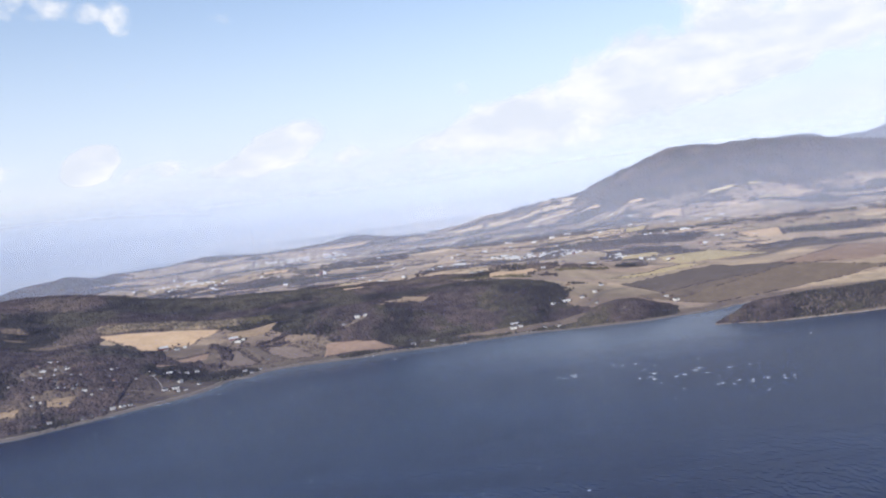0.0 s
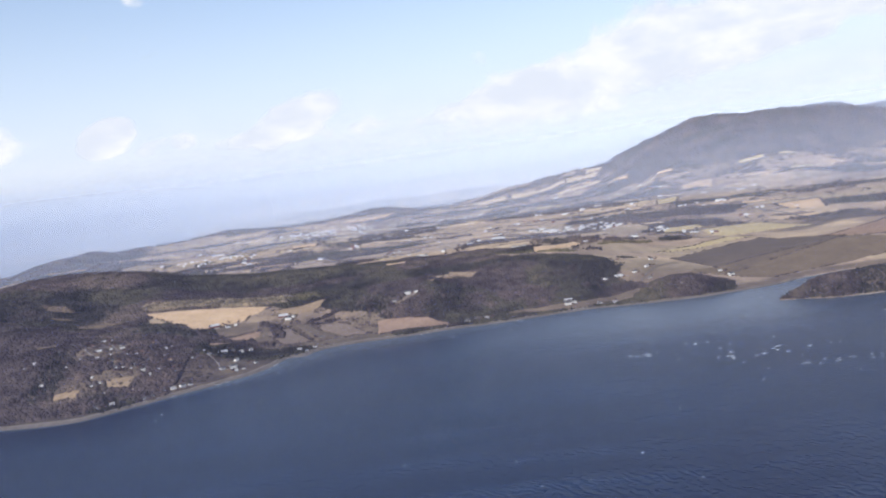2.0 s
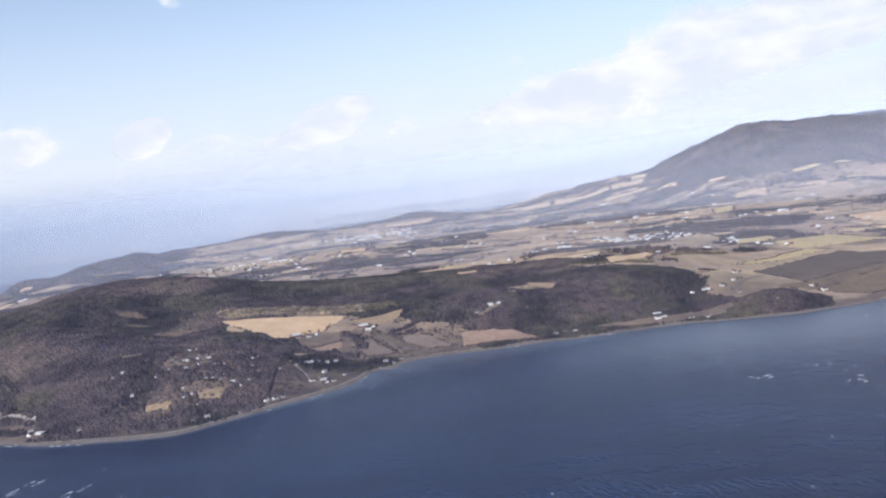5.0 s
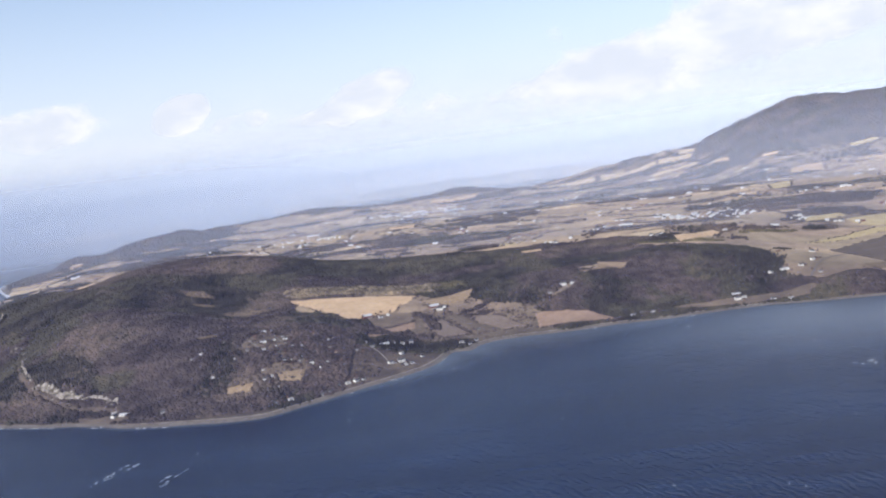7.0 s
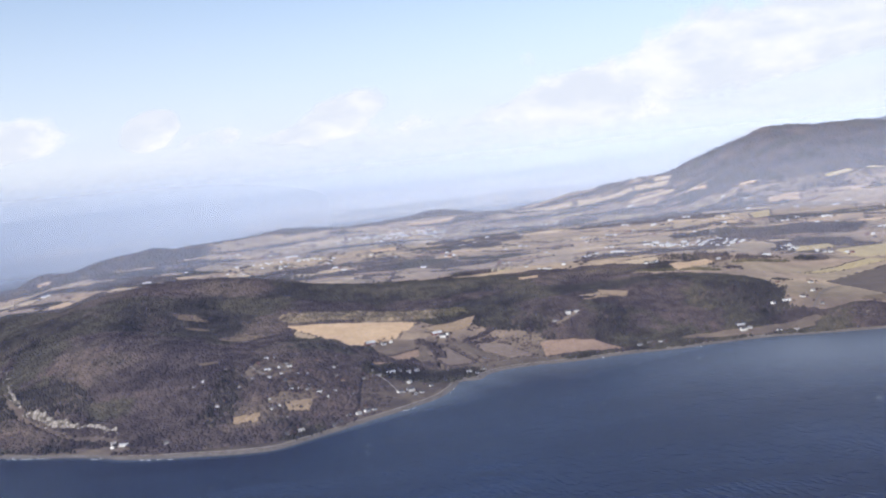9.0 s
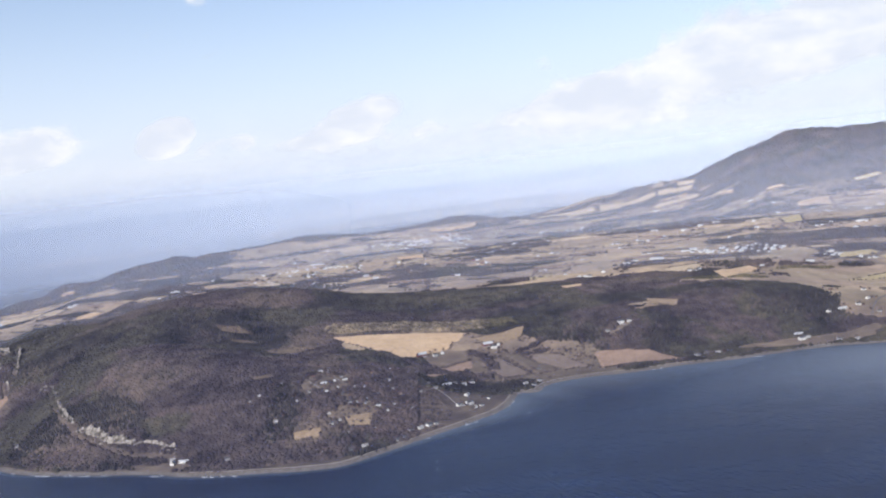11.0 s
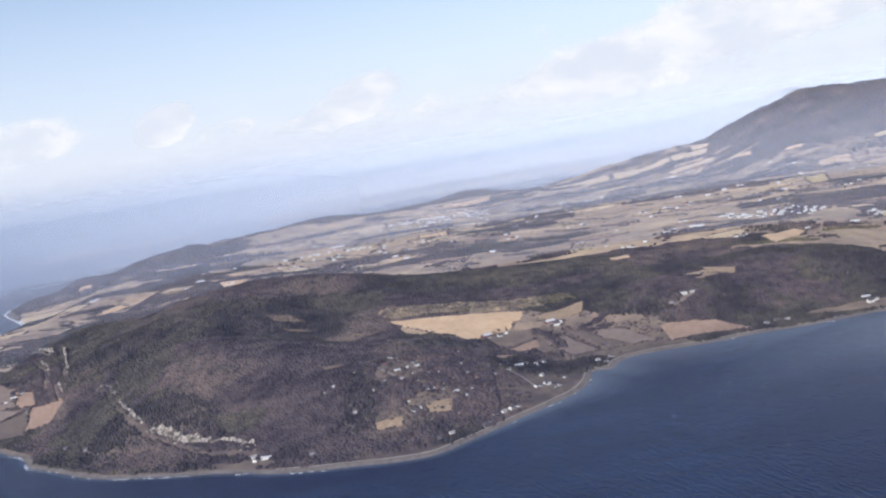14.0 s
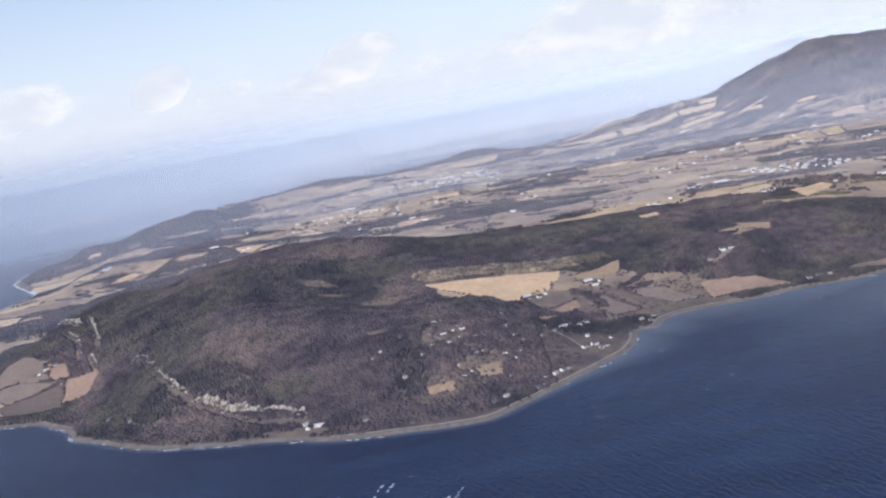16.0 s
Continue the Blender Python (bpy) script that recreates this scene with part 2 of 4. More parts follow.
    l.new(alpha, mx.inputs[0])
    l.new(clear.outputs[0], mx.inputs[1])
    l.new(glow.outputs[0], mx.inputs[2])
    l.new(mx.outputs[0], n["Material Output"].inputs[0])
    return m


# centre x, height, half width, half height, amount of cloud on the sheet
BANKS = [(-670, 488, 235, 92, 0.3, 0.38), (-1412, 500, 115, 85, 0.25, 0.50), (-1190, 440, 150, 52, 0.15, 0.24), (-950, 415, 130, 36, 0.1, 0.27),
         (-1925, 500, 260, 95, 0.1, 0.3), (780, 500, 820, 150, 0.17, 0.29), (350, 520, 330, 110, 0.3, 0.12), (1500, 720, 800, 230, 0.1, 0.28), (-1463, 612, 130, 20, 0.05, 0.26),
         (-1547, 1157, 130, 95, 0.0, 0.2), (-1384, 1115, 110, 70, 0.0, 0.2), (-1225, 1075, 60, 90, 0.0, 0.19), (-1105, 960, 150, 50, 0.0, 0.12), (-850, 1035, 120, 85, 0.0, 0.31), (-200, 1050, 1000, 330, 0.0, -0.25),
         (-1000, 740, 700, 80, 0.25, -0.2), (-350, 400, 500, 60, 0.1, 0.12)]
LAND, WATER, CLOUD = rock_ground(), sea_water(), cloud_bank()
STUBBLE = open_field("stubble", (0.50, 0.335, 0.205), (0.61, 0.425, 0.27), (0.71, 0.53, 0.355), 12)
PALE_GRASS = open_field("pale_grass", (0.45, 0.345, 0.23), (0.57, 0.445, 0.305), (0.69, 0.555, 0.40), 40)
PLOUGHED = open_field("ploughed_soil", (0.23, 0.158, 0.122), (0.30, 0.21, 0.16), (0.39, 0.28, 0.215), 75)
FALLOW = open_field("fallow_grass", (0.24, 0.18, 0.138), (0.32, 0.245, 0.182), (0.42, 0.325, 0.24), 20)
MAUVE = open_field("worn_soil", (0.155, 0.12, 0.105), (0.205, 0.16, 0.14), (0.26, 0.21, 0.178), 75)
TAN = open_field("tan_grass", (0.22, 0.16, 0.11), (0.31, 0.228, 0.155), (0.41, 0.31, 0.215), 50)
GREEN = open_field("winter_green", (0.36, 0.285, 0.16), (0.48, 0.385, 0.22), (0.60, 0.49, 0.30), 5)
BRUSH = open_field("brushy_clearing", (0.12, 0.095, 0.075), (0.175, 0.135, 0.10), (0.25, 0.19, 0.135), 30, 0.1)
DARK_SOIL = open_field("dark_soil", (0.105, 0.085, 0.075), (0.14, 0.113, 0.098), (0.185, 0.15, 0.125), 60)
# bare and spruce tones set dark, carrying the cloud shadow over the near woods
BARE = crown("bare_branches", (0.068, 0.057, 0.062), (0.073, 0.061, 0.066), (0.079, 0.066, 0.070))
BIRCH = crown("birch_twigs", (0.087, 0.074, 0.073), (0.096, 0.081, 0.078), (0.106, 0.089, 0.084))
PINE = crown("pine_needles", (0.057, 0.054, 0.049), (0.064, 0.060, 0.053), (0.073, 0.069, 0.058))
# lighter copies of the birch and pine crowns, sunlight put into the colour
SUN_TINT_BIRCH = crown("sun_tint_birch", (0.13, 0.108, 0.088), (0.165, 0.137, 0.108), (0.21, 0.174, 0.134))
SUN_TINT_PINE = crown("sun_tint_pine", (0.105, 0.093, 0.064), (0.122, 0.107, 0.072), (0.14, 0.122, 0.082))
SPRUCE = crown("spruce_needles", (0.042, 0.042, 0.045), (0.048, 0.047, 0.047), (0.056, 0.054, 0.051))
SHINGLE = open_field("beach_shingle", (0.10, 0.088, 0.08), (0.16, 0.142, 0.13), (0.25, 0.227, 0.205), 0, 0.05)
STRAND = plain_paint("bleached_strand", (0.74, 0.70, 0.64), 0.95, 0.25, 0.02)
GRAVEL = plain_paint("gravel", (0.34, 0.305, 0.275), 0.95, 0.3, 0.1)
TARMAC = plain_paint("tarmac", (0.17, 0.155, 0.15), 0.9, 0.2, 0.1)
FOAM = plain_paint("sea_foam", (0.56, 0.60, 0.65), 0.8, 0.12, 0.3)
WHITE = plain_paint("white_boards", (0.80, 0.79, 0.76), 0.6, 0.12)
RED = plain_paint("red_boards", (0.20, 0.065, 0.055), 0.7)
OCHRE = plain_paint("ochre_boards", (0.45, 0.35, 0.2), 0.7)
GREY = plain_paint("grey_boards", (0.38, 0.37, 0.36), 0.7)
SLATE = plain_paint("slate_roof", (0.11, 0.11, 0.12), 0.7, 0.3)
TILE = plain_paint("clay_roof", (0.15, 0.09, 0.08), 0.8, 0.3)
STEEL = plain_paint("steel_roof", (0.55, 0.56, 0.58), 0.45, 0.2)
GLASS = plain_paint("window_glass", (0.03, 0.035, 0.045), 0.08, 0.1)
BRICK = plain_paint("chimney_brick", (0.33, 0.17, 0.12), 0.9, 0.3)
ROCK = cliff_rock()


# ---- the lie of the land ----
# @terrain
def vnoise(x, y, scale, seed=0):
    """Smooth value noise in 0..1 for arrays."""
    x, y = np.asarray(x, float) / scale, np.asarray(y, float) / scale
    i, j = np.floor(x).astype(np.int64), np.floor(y).astype(np.int64)
    u, v = x - i, y - j
    u, v = u * u * (3 - 2 * u), v * v * (3 - 2 * v)

    def h(a, b):
        n = (a * 374761393 + b * 668265263 + seed * 974634777) & 0x7FFFFFFF
        n = ((n ^ (n >> 13)) * 1274126177) & 0x7FFFFFFF
        return ((n ^ (n >> 16)) & 0xFFFF) / 65535.0

    return (h(i, j) * (1 - u) + h(i + 1, j) * u) * (1 - v) + (h(i, j + 1) * (1 - u) + h(i + 1, j + 1) * u) * v


def fractal(x, y, scale, seed=0, octaves=4):
    total, amp, norm = 0.0, 1.0, 0.0
    for o in range(octaves):
        total, norm = total + amp * vnoise(x, y, scale / 2**o, seed + o), norm + amp
        amp *= 0.5
    return total / norm


def step(a, b, v):
    t = np.clip((np.asarray(v, float) - a) / (b - a), 0, 1)
    return t * t * (3 - 2 * t)


# the near shore from the far west round to the inlet, then back along the hidden north shore
SHORE = [(-1405, 1985), (-1440, 1900), (-1560, 1800), (-1500, 1500), (-1200, 1180), (-1060, 1085), (-984, 1070), (-940, 1056), (-917, 1037), (-896, 1022), (-880, 1000),
         (-867, 979), (-851, 968), (-826, 951), (-800, 931), (-777, 916), (-750, 904), (-724, 896), (-687, 884), (-655, 876), (-620, 864), (-590, 850), (-558, 842), (-520, 836),
         (-485, 831), (-446, 832), (-416, 852), (-391, 870), (-360, 894), (-334, 914), (-300, 944), (-284, 972), (-273, 1002), (-253, 1003), (-243, 1021), (-224, 1034), (-191, 1039),
         (-135, 1040), (-78, 1046), (-30, 1045), (30, 1052), (95, 1055), (143, 1046), (217, 1038), (250, 1042), (290, 1048), (324, 1056), (352, 1074), (520, 1090), (900, 1010), (2600, 1000)]
NORTH = [(2600, 3500), (1300, 3450), (500, 3400), (100, 3380), (-300, 3350), (-700, 3300), (-1000, 3180), (-1300, 3000), (-1500, 2800), (-1610, 2640), (-1604, 2520), (-1592, 2439),
         (-1569, 2352), (-1531, 2285), (-1449, 2165), (-1400, 2090), (-1390, 2030)]
ISLET = [(283, 960), (306, 990), (400, 1018), (560, 1010), (640, 980), (560, 930), (430, 922), (330, 933)]


def rounded(pts, n=4):
    """A smooth line through the points."""
    pts = np.array(pts, float)
    p = np.concatenate([2 * pts[:1] - pts[1:2], pts, 2 * pts[-1:] - pts[-2:-1]])
    t = (np.arange(n) / n)[:, None]
    out = [0.5 * (2 * b + (c - a) * t + (2 * a - 5 * b + 4 * c - d) * t**2 + (3 * b - a - 3 * c + d) * t**3) for a, b, c, d in zip(p, p[1:], p[2:], p[3:])]
    return [(float(q[0]), float(q[1])) for q in np.concatenate(out)] + [tuple(pts[-1])]


SHORE = rounded(SHORE)


def shore_distance(x, y, ring):
    """Metres from the waterline of a closed ring, positive inland."""
    x, y = np.asarray(x, float), np.asarray(y, float)
    best, inside = np.full(x.shape, 1e9), np.zeros(x.shape, bool)
    for (ax, ay), (bx, by) in zip(ring, ring[1:] + ring[:1]):
        dx, dy = bx - ax, by - ay
        t = np.clip(((x - ax) * dx + (y - ay) * dy) / (dx * dx + dy * dy), 0, 1)
        best = np.minimum(best, (x - ax - t * dx) ** 2 + (y - ay - t * dy) ** 2)
        if ay != by:
            inside ^= ((ay > y) != (by > y)) & (x < (bx - ax) * (y - ay) / (by - ay) + ax)
    return np.where(inside, 1, -1) * np.sqrt(best)


# crest x, y, height, half length, half breadth, turn in degrees: wooded hills, then the mountain and the far shores
HILLS = [(-770, 1275, 36, 150, 150, -20), (-960, 1380, 22, 75, 80, 0), (-665, 1405, 18, 200, 75, 0), (-600, 1330, 28, 160, 110, 0), (-660, 1060, 24, 130, 75, -20),
         (35, 1180, -6, 115, 70, -12), (-330, 1370, 14, 220, 60, -5), 
         (-120, 1150, 20, 75, 42, 0), (-520, 955, 12, 150, 55, 0), (-775, 985, 14, 55, 38, -40)]
FAR_HILLS = [(1000, 2830, 174, 480, 420, 0), (640, 2810, 29, 150, 200, 0), (1900, 2850, 190, 480, 450, 0), (860, 2820, 12, 90, 150, 0), (400, 2900, 26, 120, 130, 0), (560, 2480, 36, 120, 110, 0), (800, 2440, 42, 210, 130, 0),
             (-1310, 2480, 15, 150, 110, 20), (-1190, 2540, 13, 120, 110, 0), (-1125, 2610, 14, 45, 55, 0), (-1400, 2450, 20, 55, 60, 20), (-1010, 2690, 12, 90, 60, 0), (-800, 3000, 16, 110, 70, 0),
             (-290, 3060, 24, 110, 60, 0), (237, 3030, 32, 170, 120, 0)]
OVERSEA = [(-1990, 3620, 22, 210, 18, 25), (-1620, 3755, 20, 280, 15, 17), (-1050, 3950, 32, 170, 34, 12), (-650, 4020, 44, 260, 46, 6), (-230, 4060, 42, 300, 50, 2), (220, 4060, 40, 300, 60, -3),
           (-900, 4420, 46, 330, 50, 8), (-420, 4460, 62, 400, 60, 2), (150, 4455, 62, 380, 60, -2), (650, 4370, 66, 330, 60, -8), (1060, 4270, 112, 330, 80, -14), (1500, 4120, 140, 400, 90, -18)]


def rise(x, y):
    """The far fjord climbs towards the skyline, where the ground's sheet must end within sight."""
    r = np.hypot(np.asarray(x, float) + 235, np.asarray(y, float) - 68)
    return 3.9e-5 * np.maximum(0, r - 3000) ** 2


def swell(x, y, ridges):
    total = 0.0
    for cx, cy, h, rx, ry, turn in ridges:
        c, s = math.cos(math.radians(turn)), math.sin(math.radians(turn))
        u, v = ((x - cx) * c + (y - cy) * s) / rx, ((y - cy) * c - (x - cx) * s) / ry
        total = total + h * np.exp(-(np.abs(u) ** 2.4 + np.abs(v) ** 2.4))
    return total


def height(x, y):
    """The ground's height over the water."""
    x, y = np.asarray(x, float), np.asarray(y, float)
    d = shore_distance(x, y, SHORE + NORTH)
    d = d + (fractal(x, y, 60, 5) - 0.5) * 3
    di = shore_distance(x, y, ISLET)
    plain = np.interp(y, [900, 1150, 1450, 1640, 2030, 2350, 2650, 3000, 3200, 3350], [34, 40, 45, 43, 38, 44, 52, 58, 36, 16])
    valley = step(110, 330, x + 0.25 * (y - 1100)) * (1 - step(1250, 1620, y - 0.35 * (x - 180)))
    plain = plain * (1 - valley) + 13 * valley
    west = np.maximum(step(-1012, -1095, x) * (1 - step(1900, 2300, y)), step(-1150, -1420, x))
    plain = plain * (1 - west) + 14 * west
    land = 3.2 * (1 - np.exp(-np.maximum(d, 0) / 12)) + plain * step(14, 190, d)
    land = land + swell(x, y, HILLS) * step(8, 90, d) + swell(x, y, FAR_HILLS)
    land = land + swell(x, y, [(208, 1076, 18, 50, 24, 0)]) * step(1, 34, d)
    land = land + (fractal(x, y, 190, 41, 5) - 0.5) * 36 * np.minimum(1, swell(x, y, FAR_HILLS[:3]) / 90) + (fractal(x, y, 70, 47, 3) - 0.5) * 22 * np.minimum(1, swell(x, y, FAR_HILLS[:3]) / 90)
    rough = (fractal(x, y, 160, 11) - 0.5) * 16 * step(60, 300, d) + (fractal(x, y, 420, 31) - 0.5) * 22 * step(250, 800, d) * (1 - 0.55 * step(1500, 2200, y))
    land = land + rough
    # the scarp along the west hill's foot
    foot = np.exp(-(((x + 690) / 130) ** 4))
    land = land + foot * 7 * (step(24, 40, d) - step(60, 150, d))
    islet = 0.8 + 19 * step(0, 40, di)
    sea = rise(x, y) - 3.0
    over = swell(x, y, OVERSEA) * (0.75 + 0.5 * fractal(x, y, 260, 51)) - 10 + sea + 3
    z = np.where(d > 0, land, sea)
    z = np.where(di > 0, islet, z)
    return np.where((d <= 0) & (di <= 0), np.maximum(sea, over), z)


# clearings in the near woods: x, y, half length, half breadth, turn, how open
CLEARINGS = [(-405, 1150, 108, 50, -12, 1.3), (-270, 1105, 95, 55, 0, 1.3), (-330, 1060, 60, 45, 20, 1.0), (-460, 1008, 56, 26, 0, 1.0), (-425, 958, 62, 30, 15, 0.95), (-478, 975, 30, 18, 20, 0.9),
             (-450, 922, 34, 12, 15, 0.9), (-215, 1085, 55, 36, 0, 1.3), (-640, 1125, 60, 10, -10, 0.8), (-560, 1090, 60, 12, -10, 0.8),
             (-130, 1130, 34, 4.5, 25, 1.2), (-75, 1215, 45, 20, 10, 1.3), (60, 1080, 80, 16, 0, 1.2), (-622, 880, 42, 9, -20, 1.3), (215, 1165, 60, 36, 20, 1.1), (150, 1082, 26, 18, 30, 0.9), (60, 1312, 130, 42, 0, 0.85)]


def woods(x, y):
    """How wooded the ground is, 0 to 1."""
    x, y = np.asarray(x, float), np.asarray(y, float)
    d = shore_distance(x, y, SHORE + NORTH)
    edge = (fractal(x, y, 70, 91) - 0.5) * 0.9 + (fractal(x, y, 26, 95) - 0.5) * 0.7
    near = np.clip(swell(x, y, [(-700, 1170, 1, 290, 290, -15), (-470, 1300, 1, 300, 130, -8), (-20, 1178, 1.8, 150, 115, -25), (-150, 1330, 1, 220, 110, 0),
                                (-560, 930, 1, 200, 60, 12), (208, 1068, 1.8, 56, 30, 0), (-380, 1000, 1, 130, 70, 40), (-140, 1200, 1, 120, 80, 10), (-495, 880, 1.1, 100, 42, 0), (-395, 905, 0.8, 55, 40, 45), (-1065, 1340, 1.2, 85, 120, 0)]) * 1.5, 0, 1.4)
    for cx, cy, rx, ry, turn, much in CLEARINGS:
        c, s = math.cos(math.radians(turn)), math.sin(math.radians(turn))
        u, v = ((x - cx) * c + (y - cy) * s) / rx, ((y - cy) * c - (x - cx) * s) / ry
        near = near - much * np.exp(-((u * u + v * v) ** 2))
    belts = fractal(x * 0.45, y * 1.5, 110, 61) - 0.565 + 0.11 * (1 - step(1480, 1760, y)) + 0.03 * step(1900, 2500, y)
    belts = belts - 0.2 * np.minimum(1, swell(x, y, [(110, 1560, 2.4, 190, 95, -20), (420, 1450, 1, 220, 90, 20), (-400, 2500, 1.0, 130, 110, 0)]))
    belts = belts + 0.3 * swell(x, y, [(390, 1685, 1.6, 130, 58, -27), (-1040, 2100, 0.8, 260, 62, -56), (-1110, 1880, 0.7, 150, 66, -50), (-1190, 2330, 0.7, 160, 46, -30), (-860, 1500, 1.2, 200, 60, -20), (-880, 1700, 0.35, 150, 40, -10), (-1235, 1975, 0.4, 90, 26, 50), (-1010, 1590, 1.3, 150, 120, 0),
                                      (-250, 1700, 0.9, 150, 48, -35), (190, 2730, 0.8, 150, 26, 0), (10, 2050, 0.5, 170, 26, 6), (-620, 2200, 0.4, 120, 20, 0)])
    slope = swell(x, y, [(1000, 2790, 2.0, 520, 340, 0), (650, 2690, 1.2, 150, 150, 0), (1900, 2850, 1.8, 640, 520, 0), (-1310, 2540, 1.9, 260, 150, 15),
                         (-1125, 2620, 1.5, 120, 80, 0), (-800, 2990, 1.3, 140, 60, 0), (-290, 3050, 1.3, 130, 45, 0), (560, 2440, 0.8, 110, 50, 0), (840, 2430, 0.95, 240, 100, 0), (720, 2590, 0.9, 240, 110, 10)])
    far = np.clip(np.maximum(belts * 11, slope * 1.8 - 0.25 + edge + 2.0 * (fractal(x, y, 150, 45) - 0.5)), 0, 1) * step(1340, 1430, y + 0.1 * x)
    islet = step(1, 4, shore_distance(x, y, ISLET))
    return np.clip(np.maximum(np.maximum(step(0.35, 0.6, near + edge), far) * step(4, 9, d), islet), 0, 1)
# @end


# ---- builders ----
def mesh_of(name, verts, faces, material, smooth=False):
    """A mesh from arrays of corners and of faces with the same number of corners."""
    verts, faces = np.asarray(verts, np.float32), np.asarray(faces, np.int32)
    me = bpy.data.meshes.new(name)
    me.vertices.add(len(verts))
    me.vertices.foreach_set("co", verts.ravel())
    k = faces.shape[1]
    me.loops.add(faces.size)
    me.loops.foreach_set("vertex_index", faces.ravel())
    me.polygons.add(len(faces))
    me.polygons.foreach_set("loop_start", np.arange(0, faces.size, k, dtype=np.int32))
    me.polygons.foreach_set("use_smooth", np.full(len(faces), smooth))
    me.update(calc_edges=True)
    me.materials.append(material)
    return me


def sheet(name, xs, ys, zs, material):
    """A grid of quads over 2D arrays of places."""
    rows, cols = xs.shape
    a = (np.arange(rows - 1)[:, None] * cols + np.arange(cols - 1)).ravel()
    faces = np.stack([a, a + 1, a + cols + 1, a + cols], 1)
    return mesh_of(name, np.stack([xs, ys, zs], -1).reshape(-1, 3), faces, material, True)


def attribute(me, name, values):
    me.attributes.new(name, "FLOAT", "POINT").data.foreach_set("value", np.asarray(values, np.float32).ravel())


def part(name, bm, material, parent, label=""):
    me = bpy.data.meshes.new(name)
    bm.to_mesh(me)
    bm.free()
    me.materials.append(material)
    ob = new(name, me)
    ob.parent = parent
    return tagged(ob, label)


# ---- ground, water, sky ----
ang = np.radians(np.linspace(-48, 48, 600))
rad = 640 * (5150 / 640) ** np.linspace(0, 1, 560)
A, R = np.meshgrid(ang, rad)
GX, GY = -235 + R * np.sin(A), 68 + R * np.cos(A)
GZ = height(GX, GY)
me = sheet("ground", GX, GY, GZ, LAND)
gardens = 0.8 * np.minimum(1, swell(GX, GY, [(-440, 975, 1.4, 130, 95, 0), (-330, 1040, 1.0, 60, 60, 0), (170, 1150, 0.7, 90, 60, 0), (-240, 1090, 0.95, 120, 62, 0), (-60, 1080, 0.7, 160, 40, 0), (-720, 960, 1.3, 260, 150, -30), (460, 975, 1.6, 230, 60, 0), (60, 1070, 1.0, 170, 30, 0)]))
beyond = step(3550, 3600, np.hypot(GX + 235, GY - 68)) * step(10, 20, GZ - rise(GX, GY)) * step(0.45, 0.53, fractal(GX, GY, 60, 15))
apron = shore_distance(GX, GY, SHORE + NORTH)
apron = 0.75 * step(0, 4, apron) * (1 - step(16, 34, apron)) * (GY < 1150)
attribute(me, "woods", np.maximum(np.maximum(np.maximum(woods(GX, GY), gardens), apron), beyond))
tagged(new("ground", me), "hilly winter coast with brown woods, fields and rock scarps", "land", kind="structure")

wa = np.radians(np.concatenate([np.linspace(-180, -48, 60), np.linspace(-47.7, 47.7, 319), np.linspace(48, 180, 60)]))
wr = np.concatenate([np.linspace(0.01, 600, 12), np.linspace(625, 1300, 140), 1300 * (5150 / 1300) ** np.linspace(0.02, 1, 50)])
A, R = np.meshgrid(wa, wr)
WX, WY = -235 + R * np.sin(A), 68 + R * np.cos(A)
me = sheet("water", WX, WY, rise(WX, WY), WATER)
off = shore_distance(WX, WY, SHORE + NORTH)
# pale inlet patch: shallows and reflected sky put into the water's colour
lee = 0.85 * np.exp(-((WX - 190) / 230) ** 2 - ((WY - 985) / 120) ** 2)
attribute(me, "shallow_sheen", np.maximum(np.clip(1 + off / (9 + 100 * np.exp(-((WX + 130) / 150) ** 2)), 0, 1) ** 1.4 * 0.72, lee))
attribute(me, "calm", 1 - step(1400, 2600, np.hypot(WX + 235, WY - 68)))
tagged(new("water", me), "dark blue wind-ruffled fjord water with streaks", "water", kind="structure")

ca = np.radians(np.linspace(-62, 62, 60))
cz = np.linspace(230, 2850, 24)
A, Z = np.meshgrid(ca, cz)
tagged(new("backdrop", sheet("backdrop", -235 + 4130 * np.sin(A), 68 + 4130 * np.cos(A), Z, CLOUD)),
       "pale blue sky with white cumulus banks", "sky", kind="structure")


# Added curved sheets; their tint pales and blues the far land like haze.
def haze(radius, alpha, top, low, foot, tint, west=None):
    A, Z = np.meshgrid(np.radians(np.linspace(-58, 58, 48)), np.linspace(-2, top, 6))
    me = sheet("haze", -235 + radius * np.sin(A), 68 + radius * np.cos(A), Z, haze_sheet("painted_haze", alpha, low, top, tint, foot, west))
    tagged(new("haze", me), "added thin pale blue sheet painting haze over the far land", "haze", kind="structure")


# added near sheet: a faint blue veil lifting the dark tones over everything
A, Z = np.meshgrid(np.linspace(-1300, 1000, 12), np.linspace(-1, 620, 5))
near_veil = sheet("haze", -235 + A * 0.96, 240 - A * 0.28, Z, haze_sheet("near_veil", 0.030, 600, 640, (0.38, 0.44, 1.0)))
tagged(new("haze", near_veil), "added thin blue sheet over the water that lifts dark tones", "haze", kind="structure")
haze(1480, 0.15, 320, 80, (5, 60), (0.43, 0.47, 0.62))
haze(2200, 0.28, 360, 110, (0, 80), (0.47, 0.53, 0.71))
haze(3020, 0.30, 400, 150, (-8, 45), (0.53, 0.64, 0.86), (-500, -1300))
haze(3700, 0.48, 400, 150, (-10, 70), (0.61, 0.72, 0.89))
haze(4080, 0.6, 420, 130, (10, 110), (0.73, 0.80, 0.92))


# ---- fields, drawn over the land ----
PLOTS = []


